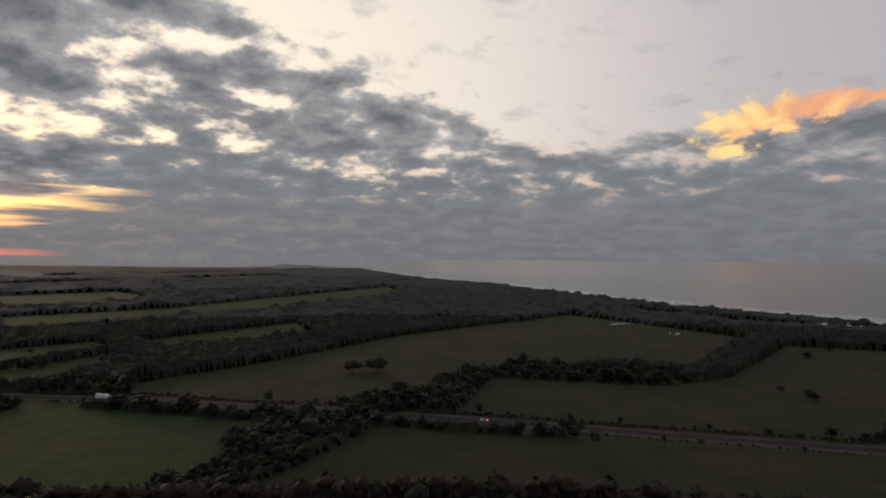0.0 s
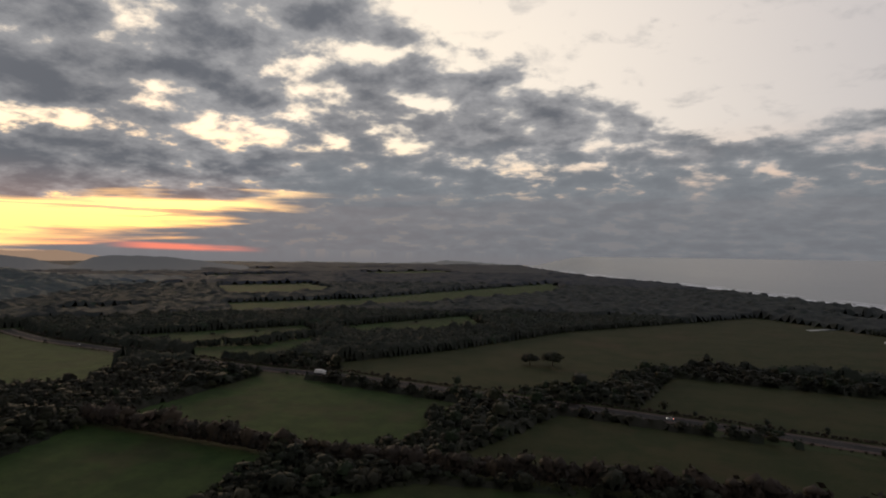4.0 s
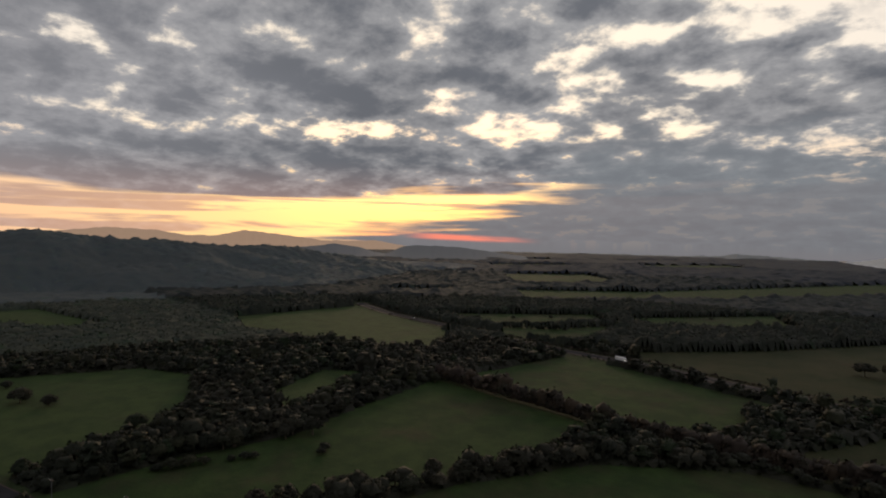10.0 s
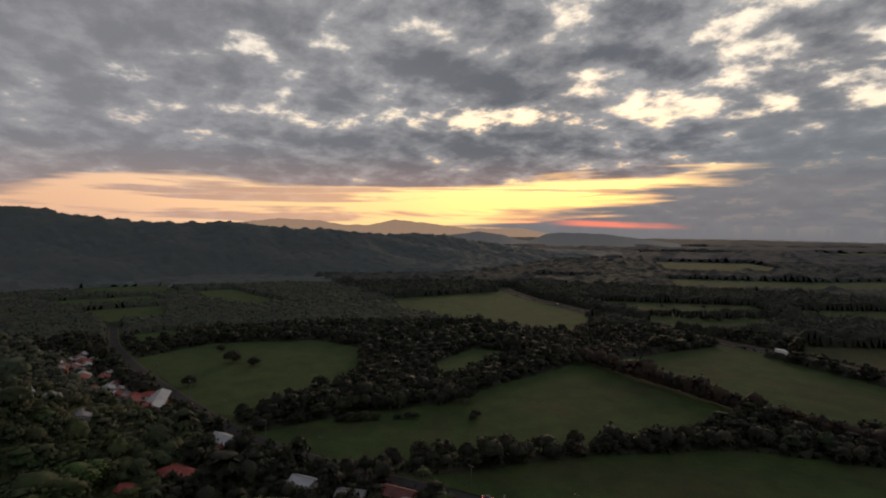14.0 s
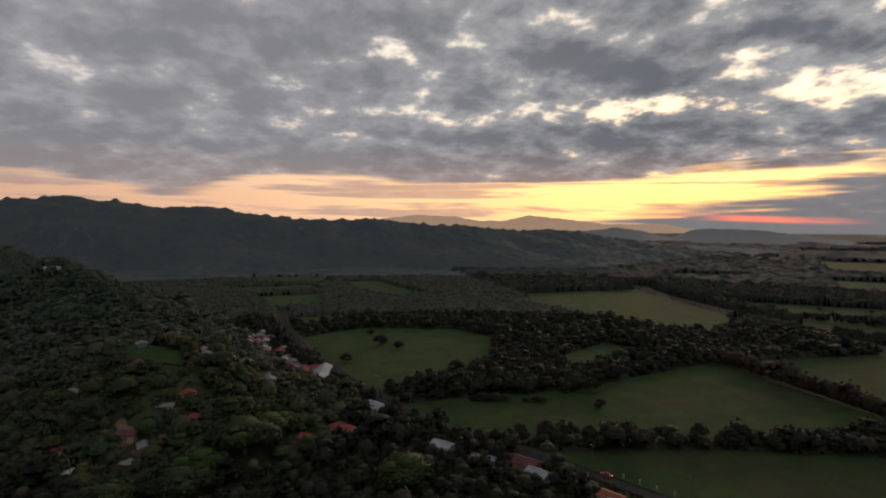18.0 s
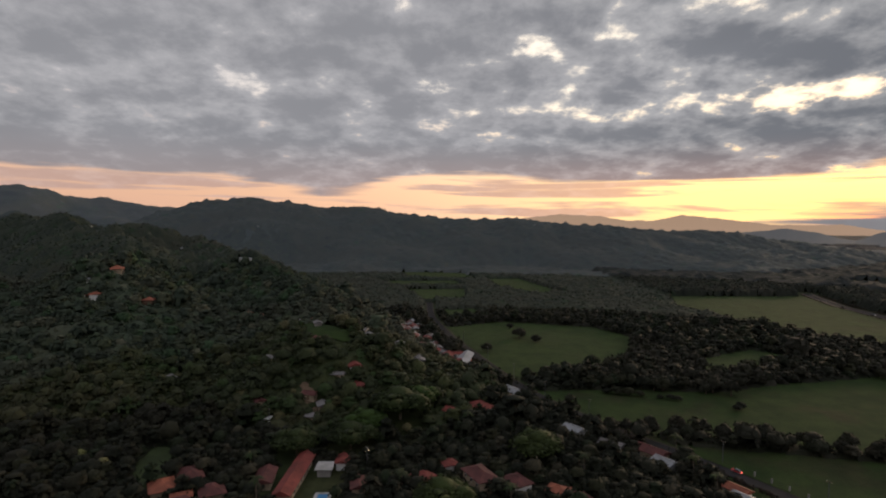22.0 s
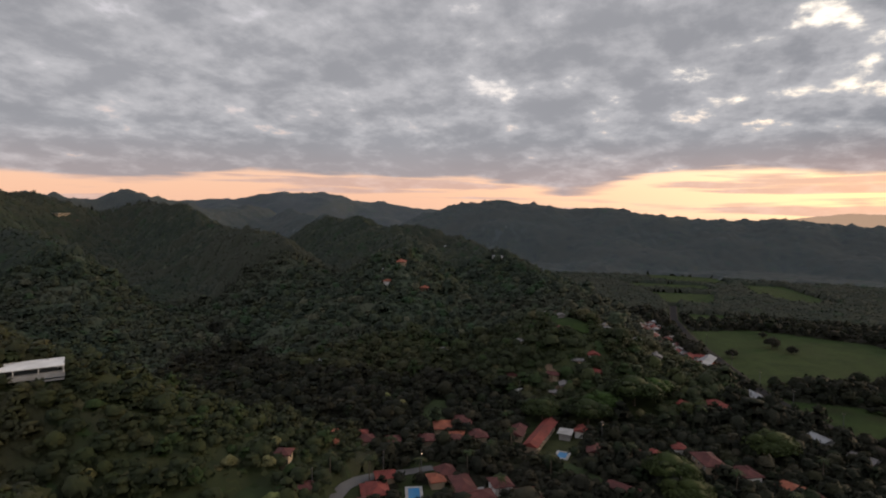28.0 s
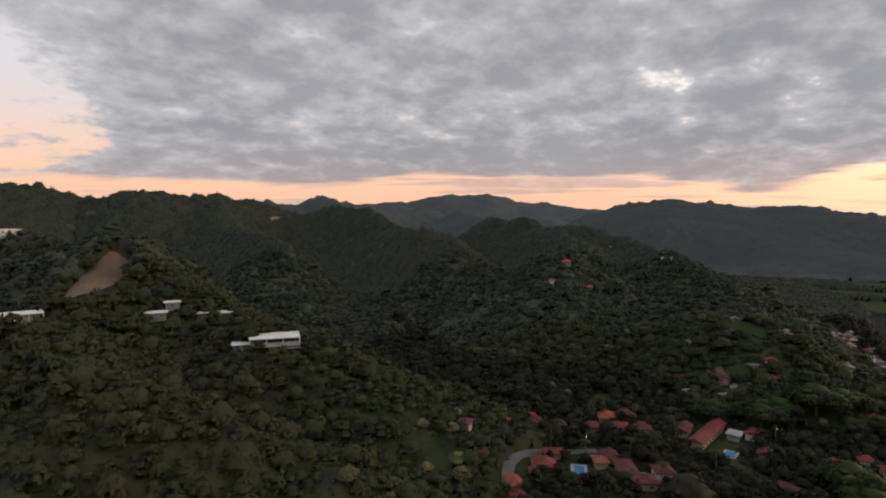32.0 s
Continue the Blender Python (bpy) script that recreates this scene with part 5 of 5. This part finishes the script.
def beside(line, off):
    line = np.array(line, float)
    d = np.gradient(line, axis=0)
    d /= np.linalg.norm(d, axis=1)[:, None]
    return line + np.stack((d[:, 1], -d[:, 0]), 1) * off


near_highway = [q for q in HIGHWAY if -710 < q[0] < 300]
hedge(beside(near_highway, 11.0), 1.4, 1.1, 3.2, 62, "scrubby dark hedge along the highway")
hedge(beside(near_highway, -11.0), 1.4, 1.5, 1.2, 63, "scrubby dark hedge along the highway")
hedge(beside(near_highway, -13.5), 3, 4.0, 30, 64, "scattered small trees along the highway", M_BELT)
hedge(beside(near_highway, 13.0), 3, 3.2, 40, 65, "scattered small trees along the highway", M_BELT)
hedge(beside([q for q in VILLAGE_ROAD if q[0] > -470], -6.0), 1.2, 1.5, 1.0, 66, "low dark hedge along the village road")
hedge(((-439, 424), (-390, 468), (-352, 562)), 2, 3, 2.0, 67, "thin hedge between far pastures", M_BELT)
ROADS.append((np.array([p_ for a, b in zip(DIAG, DIAG[1:]) for p_ in np.linspace(a, b, 12)[:-1]]), 4.0))

# ---- woods ----
for lo, hi, cell, kinds, size, mat, flat, sink, label in (
        (60, 340, 4.7, NEAR_CROWNS, 3.4, M_LEAF, 0.95, 0.0, "dense dry tropical forest on hillside and river belt"),
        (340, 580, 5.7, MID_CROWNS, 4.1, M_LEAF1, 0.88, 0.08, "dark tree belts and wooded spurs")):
    p = scatter(lo, hi, cell, int(lo))
    p = p[wooded(p)]
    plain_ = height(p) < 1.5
    forest(p[plain_], kinds, size * 1.05, "forest", "dark backlit tree belts on the plain", int(lo) + 1, M_BELT, flat, sink)
    forest(p[~plain_], kinds, size, "forest", label, int(lo), mat, flat, sink)


def canopy(lo, hi, cell, spacing, tall, seed, mat, label, lowland=None, calm=1.5):
    """A closed canopy seen from afar: one leafy surface that swells into a crown over every tree."""
    n = int(hi / cell) + 2
    k = 2 * n + 1
    i, j = np.meshgrid(np.arange(-n, n + 1), np.arange(-n, n + 1))
    r = np.random.RandomState(seed)
    p = np.stack((i.ravel(), j.ravel()), 1) * cell + EYE_XY + r.uniform(-0.35, 0.35, (k * k, 2)) * cell
    d = np.linalg.norm(p - EYE_XY, axis=1)
    yaw = np.degrees(np.arctan2(-(p[:, 0] - EYE_XY[0]), p[:, 1] - EYE_XY[1]))
    reach = (d >= lo - 2 * cell) & (d < hi + 2 * cell) & ((yaw > -44) | (yaw < -143))
    wood = np.zeros(k * k, bool)
    idx = np.where(reach)[0]
    wood[idx] = wooded(p[idx], 2.0) & (d[idx] >= lo)
    f = grid_faces(k, k)
    f = f[reach[f].all(1) & (wood[f].sum(1) >= 2)]
    used = np.unique(f)
    remap = np.full(k * k, -1)
    remap[used] = np.arange(len(used))
    q = p[used]
    table = r.rand(64, 64, 4)
    base = np.floor(q / spacing).astype(int)
    top = np.zeros(len(q))
    tint = np.full(len(q), 0.4)
    for ox in (-1, 0, 1):
        for oy in (-1, 0, 1):
            c = base + (ox, oy)
            u = table[c[:, 0] % 64, c[:, 1] % 64]
            far = np.linalg.norm(q - (c + 0.15 + 0.7 * u[:, :2]) * spacing, axis=1) / (spacing * (0.62 + 0.34 * u[:, 2]))
            t = tall * (0.62 + 0.55 * u[:, 2] + 0.5 * (u[:, 3] > 0.93)) * (0.38 + 0.62 * np.sqrt(np.clip(1 - far ** 2, 0, 1)))
            tint = np.where((t > top) & (far < 1), u[:, 3], tint)
            top = np.maximum(top, t)
    top *= 0.8 + 0.4 * waves(q, spacing * 7, seed + 1)
    top += r.uniform(-0.17, 0.17, len(q)) * tall
    z = height(q)
    top *= np.where((z < 1.5) & (q[:, 1] < 220), 0.6, 1.0)
    zz = np.where(wood[used], z + top, z - 0.6)
    # inland part of the plain counts as slope, for its lighter hazed leaves
    low = (z < 1.5) & ((q[:, 1] > 220) | (q[:, 0] > -520))
    v = np.column_stack((q, zz))
    f = remap[f]
    lie = hillside(q) * np.where(low, 0.7, calm)[:, None]
    tuft = np.where(wood[used])[0] if cell < 5 else np.zeros(0, int)
    if len(tuft):
        out = np.tile((0.0, -0.35, 0.8), (len(tuft), 1))
        at = v[tuft] + r.uniform(-0.5, 0.5, (len(tuft), 3)) * (cell, cell, 1.2) + (0, 0, 0.14 * cell)
        sv, sf = sprays(r, at, out, np.full(len(tuft), cell * 0.42))
        f = np.concatenate((np.concatenate((f[:, (0, 1, 2)], f[:, (0, 2, 3)])), sf + len(v)))
        four = np.repeat(tuft, 4)
        v, tint, lie, low = np.concatenate((v, sv)), np.concatenate((tint, tint[four])), np.concatenate((lie, lie[four])), np.concatenate((low, low[four]))
    for side, m in ((True, lowland or mat), (False, mat)):
        g = f[(low[f].sum(1) >= 2) == side]
        if len(g):
            keep = np.unique(g)
            back = np.full(len(v), -1)
            back[keep] = np.arange(len(keep))
            ob = mesh_object("forest", v[keep], back[g], m, smooth_=True, tint=tint[keep], lean=lie[keep])
            tagged(ob, "dark tree belts and woods on the plain" if side else label, "forest", kind="stuff")


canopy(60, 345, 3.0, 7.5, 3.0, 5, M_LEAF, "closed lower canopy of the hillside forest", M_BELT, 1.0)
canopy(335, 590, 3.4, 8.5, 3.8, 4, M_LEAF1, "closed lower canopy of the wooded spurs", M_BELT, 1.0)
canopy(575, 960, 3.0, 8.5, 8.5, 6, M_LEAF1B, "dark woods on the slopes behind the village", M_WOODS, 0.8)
# farther rings take paler, bluer leaves, haze included in the colour
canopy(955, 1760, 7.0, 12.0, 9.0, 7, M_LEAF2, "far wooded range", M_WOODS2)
canopy(1750, 2720, 15.0, 26.0, 10.0, 8, M_LEAF3, "far wooded mountains, blue with haze", M_LEAF3B)
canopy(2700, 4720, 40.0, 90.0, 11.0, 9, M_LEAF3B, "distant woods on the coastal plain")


# ---- the distance ----


def far_range(name, label, yaws, elevs, radius, depth, mat, seed, jag):
    """A far range of hills: a crest that stands at the given degrees of height, seen from the middle of the flight."""
    a = np.arange(yaws[0], yaws[-1], 0.12)
    e = np.interp(a, yaws, elevs)
    q = np.stack((a, a * 0), 1)
    e += (waves(q, 0.9, seed) - 0.5) * jag + (waves(q, 0.3, seed + 1) - 0.5) * jag * 0.5
    V = []
    for k in (0.0, 0.35, 0.7, 1.0):
        r = radius - depth * (1 - k)
        z = (99 + radius * np.tan(np.radians(e)) + 6) * k ** 1.3 - 6
        V.append(np.stack((20 - r * np.sin(np.radians(a)), -80 + r * np.cos(np.radians(a)), z), 1))
    ob = mesh_object(name, np.concatenate(V), grid_faces(len(a), 4), mat, smooth_=True)
    tagged(ob, label, "distance", kind="structure")


# Emission stands in for haze before the far hills, which give no light
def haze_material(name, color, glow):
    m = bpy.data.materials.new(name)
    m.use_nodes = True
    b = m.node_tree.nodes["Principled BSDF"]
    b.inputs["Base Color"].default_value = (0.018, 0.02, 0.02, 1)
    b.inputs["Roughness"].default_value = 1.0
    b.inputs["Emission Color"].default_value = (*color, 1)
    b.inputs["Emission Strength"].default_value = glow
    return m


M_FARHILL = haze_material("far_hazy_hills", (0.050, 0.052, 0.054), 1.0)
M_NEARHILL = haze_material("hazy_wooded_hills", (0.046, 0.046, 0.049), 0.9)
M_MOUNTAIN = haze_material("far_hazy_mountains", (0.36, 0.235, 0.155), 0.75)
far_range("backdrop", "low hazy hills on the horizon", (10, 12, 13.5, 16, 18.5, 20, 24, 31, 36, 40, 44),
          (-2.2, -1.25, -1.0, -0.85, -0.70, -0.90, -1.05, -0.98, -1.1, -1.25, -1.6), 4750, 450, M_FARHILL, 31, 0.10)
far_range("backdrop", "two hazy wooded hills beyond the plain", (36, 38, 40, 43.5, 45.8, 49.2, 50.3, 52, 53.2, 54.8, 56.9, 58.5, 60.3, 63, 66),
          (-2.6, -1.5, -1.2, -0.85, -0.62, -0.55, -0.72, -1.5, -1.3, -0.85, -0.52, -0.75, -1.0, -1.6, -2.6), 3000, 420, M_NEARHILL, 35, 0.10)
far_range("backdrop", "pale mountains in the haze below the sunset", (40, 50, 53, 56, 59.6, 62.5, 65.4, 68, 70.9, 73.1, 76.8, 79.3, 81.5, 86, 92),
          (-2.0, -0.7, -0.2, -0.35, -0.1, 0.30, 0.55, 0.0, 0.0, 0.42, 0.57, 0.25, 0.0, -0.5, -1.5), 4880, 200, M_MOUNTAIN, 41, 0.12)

# ---- vehicles, poles, palms ----


def wheel(parent, x, y, r, w):
    bm = bmesh.new()
    bmesh.ops.create_cone(bm, segments=14, radius1=r, radius2=r, depth=w, cap_ends=True, matrix=pose(x, y, r, 90, 0, 0))
    ty = part("wheel", bm, M_RUBBER, parent)
    bm = bmesh.new()
    bmesh.ops.create_cone(bm, segments=10, radius1=r * 0.55, radius2=r * 0.5, depth=w + 0.04, cap_ends=True, matrix=pose(x, y, r, 90, 0, 0))
    part("rim", bm, M_ZINC, ty)


M_RUBBER = plain("black_rubber", (0.02, 0.02, 0.02), 0.9, 0.2, 2.0)
M_CARRED = plain("red_car_paint", (0.35, 0.03, 0.03), 0.35, 0.05, 1.0)
M_CARGREY = plain("grey_car_paint", (0.30, 0.31, 0.33), 0.35, 0.05, 1.0, 0.4)


def lamp_material(name, color, strength):
    m = bpy.data.materials.new(name)
    m.use_nodes = True
    b = m.node_tree.nodes["Principled BSDF"]
    b.inputs["Emission Color"].default_value = (*color, 1)
    b.inputs["Emission Strength"].default_value = strength
    return m


M_TAIL = lamp_material("red_tail_lamp", (1.0, 0.12, 0.06), 6.0)
M_HEAD = lamp_material("white_head_lamp", (1.0, 0.9, 0.7), 6.0)
M_BULB = lamp_material("warm_yard_lamp", (1.0, 0.62, 0.3), 2.5)


def car(x, y, turn, paint, label):
    ob = tagged(new("car"), label, "car")
    ob.matrix_world = pose(x, y, ground_z(x, y) + 0.36, 0, 0, turn)
    bm = bmesh.new()
    box(bm, -2.1, -0.85, 0.3, 2.1, 0.85, 0.85, 0.12)
    part("body", bm, paint, ob)
    bm = bmesh.new()
    r = bmesh.ops.create_cube(bm, size=1.0, matrix=Matrix.Translation((-0.2, 0, 1.1)) @ Matrix.Diagonal((2.4, 1.55, 0.6, 1)))
    for v in r["verts"]:
        if v.co.z > 1.1:
            v.co.x = -0.2 + (v.co.x + 0.2) * 0.68
            v.co.y *= 0.86
    part("cabin", bm, M_GLASS, ob, "dark glazed cabin")
    for sx in (-1.3, 1.3):
        for sy in (-0.75, 0.75):
            wheel(ob, sx, sy, 0.32, 0.22)
    for sy in (-0.6, 0.6):
        box_part("headlight", M_HEAD, ob, 2.05, sy - 0.15, 0.55, 2.14, sy + 0.15, 0.72)
        box_part("tail_light", M_TAIL, ob, -2.14, sy - 0.15, 0.55, -2.05, sy + 0.15, 0.72)
    return ob


def truck(x, y, turn):
    ob = tagged(new("truck"), "white box lorry on the highway", "truck")
    ob.matrix_world = pose(x, y, 0.36, 0, 0, turn)
    part("cargo_box", box(bmesh.new(), -5.2, -1.25, 1.1, 2.4, 1.25, 3.7, 0.08), M_WHITE, ob, "white cargo box")
    cab = part("cab", box(bmesh.new(), 2.6, -1.2, 0.6, 4.6, 1.2, 3.0, 0.2), M_WHITE, ob)
    box_part("windscreen", M_GLASS, cab, 4.56, -1.0, 1.7, 4.64, 1.0, 2.7)
    box_part("chassis", M_RUBBER, ob, -5.2, -0.5, 0.6, 3.0, 0.5, 1.05)
    for sx in (-4.0, -2.8, 3.6):
        for sy in (-1.05, 1.05):
            wheel(ob, sx, sy, 0.5, 0.3)
    for sy in (-0.9, 0.9):
        box_part("headlight", M_HEAD, cab, 4.58, sy - 0.15, 0.9, 4.66, sy + 0.15, 1.1)


truck(-250, 369.5, -2)
car(6, 340, 170, M_WHITE, "white car on the highway")
car(-545, 396, -6, M_CARGREY, "grey car with its lamps lit on the far highway")
car(-166, 33.5, 210, M_CARRED, "small red car with tail lamps lit on the village road")
car(-330, -50, 195, M_WHITE, "white car parked on the village road")


def pole(x, y, tall, arm_turn, label, lamp=False):
    ob = tagged(new("utility_pole"), label, "pole", "utility poles")
    ob.matrix_world = pose(x, y, ground_z(x, y), 0, 0, arm_turn)
    bm = bmesh.new()
    bmesh.ops.create_cone(bm, segments=8, radius1=0.17, radius2=0.11, depth=tall + 0.6, cap_ends=True, matrix=Matrix.Translation((0, 0, tall / 2 - 0.3)))
    part("shaft", bm, M_LANE, ob)
    arm = box_part("crossarm", M_WOOD, ob, -1.0, -0.07, tall - 0.7, 1.0, 0.07, tall - 0.56)
    for px in (-0.85, 0.0, 0.85):
        box_part("insulator", M_WHITE, arm, px - 0.06, -0.06, tall - 0.56, px + 0.06, 0.06, tall - 0.38)
    if lamp:
        box_part("lamp_head", M_BULB, ob, 0.9, -0.12, tall - 1.5, 1.3, 0.12, tall - 1.4)


for x, y, lit in ((-97, -190, False), (-107, -178, True), (-64, -200, False), (-176, 33, False), (-230, -8, False), (-262, -24, False), (-300, -36, False), (-345, -48, False), (-400, -62, False), (-140, 52, False), (-209, -165, False), (-170, -115, True)):
    pole(x, y, 9.5, 30, "grey concrete utility pole with a wooden crossarm", lit)

for i in range(9):
    s = i / 8
    x, y = -163 + 48 * s, 39 + 25 * s
    ob = box_part("gate_post", M_PLASTER, None, -0.28, -0.28, -0.3, 0.28, 0.28, 2.0, bevel=0.05)
    ob.matrix_world = pose(x, y, ground_z(x, y), 0, 0, 32)
    tagged(ob, "white painted masonry post of a roadside fence", "post", "white fence posts")


def palm(seed, tall):
    r = np.random.RandomState(seed)
    ob = tagged(new("palm_tree"), "slender coconut palm with drooping fronds", "palm", "palms")
    bm = bmesh.new()
    bend = r.uniform(-0.9, 0.9)
    for i in range(5):
        a, b = Vector((bend * (i / 5) ** 2, 0, tall * i / 5 - 0.3)), Vector((bend * ((i + 1) / 5) ** 2, 0, tall * (i + 1) / 5))
        d = b - a
        bmesh.ops.create_cone(bm, segments=6, radius1=0.22 - 0.02 * i, radius2=0.20 - 0.02 * i, depth=d.length, matrix=Matrix.Translation((a + b) / 2) @ d.to_track_quat("Z", "Y").to_matrix().to_4x4())
    part("trunk", bm, M_BARK, ob)
    for i in range(11):
        a = 2 * math.pi * i / 11 + r.uniform(-0.2, 0.2)
        rise = r.uniform(-0.1, 0.7)
        bm = bmesh.new()
        rows = []
        for k in range(6):
            s = k / 5
            dist = 3.4 * s
            z = tall + rise * dist - 0.42 * dist * dist * 0.5
            w = 0.55 * math.sin(math.pi * min(1, s + 0.12)) + 0.04
            c, sn = math.cos(a), math.sin(a)
            rows.append([bm.verts.new((bend + c * dist - sn * w * q, sn * dist + c * w * q, z - abs(q) * 0.25 * w)) for q in (-1, 0, 1)])
        for p0, p1 in zip(rows, rows[1:]):
            for q in (0, 1):
                bm.faces.new((p0[q], p0[q + 1], p1[q + 1], p1[q]))
        part("frond", bm, M_LEAF, ob)
    return ob


PALMS = [palm(300 + i, 8.5 + 1.2 * i) for i in range(3)]
spots = [(-86, -190), (-101, -176), (-112, -160), (-128, -155), (-140, -150), (-120, -128), (-75, -200), (-150, -100), (-136, -62), (-125, -45), (-160, -30), (-178, 14), (-158, 12), (-144, 14), (-205, -72), (-230, -85), (-250, -55), (-166, -160), (-115, -196), (-97, -142)]
spots += [(430 + rv.uniform(-12, 12) - 3 * i, 1085 + 16 * i) for i in range(14)] + [(500 + 9 * i, 905 - 6 * i + rv.uniform(-9, 9)) for i in range(10)]
for x, y in spots:
    m = pose(x, y, ground_z(x, y), 0, 0, rv.uniform(0, 360))
    copy_thing(PALMS[rv.randrange(3)], m)
for proto in PALMS:
    for o in (*proto.children, proto):
        bpy.data.objects.remove(o)

# pond glint and white sheds in the big pasture
v, f, _ = strip(((209, 853), (222, 866), (233, 872), (250, 880)), 9, 0.45, 4, False)
tagged(mesh_object("pond", v, f, M_SEA), "narrow pond reflecting the sky in the pasture", "pond", kind="structure")
for x, y in ((268, 752), (273, 760), (263, 762)):
    ob = box_part("trough", M_WHITE, None, -2.2, -0.9, -0.2, 2.2, 0.9, 1.0, bevel=0.1)
    ob.matrix_world = pose(x, y, 0.2, 0, 0, rv.uniform(0, 90))
    tagged(ob, "white feeding trough in the dry pasture", "trough", "feeding troughs")
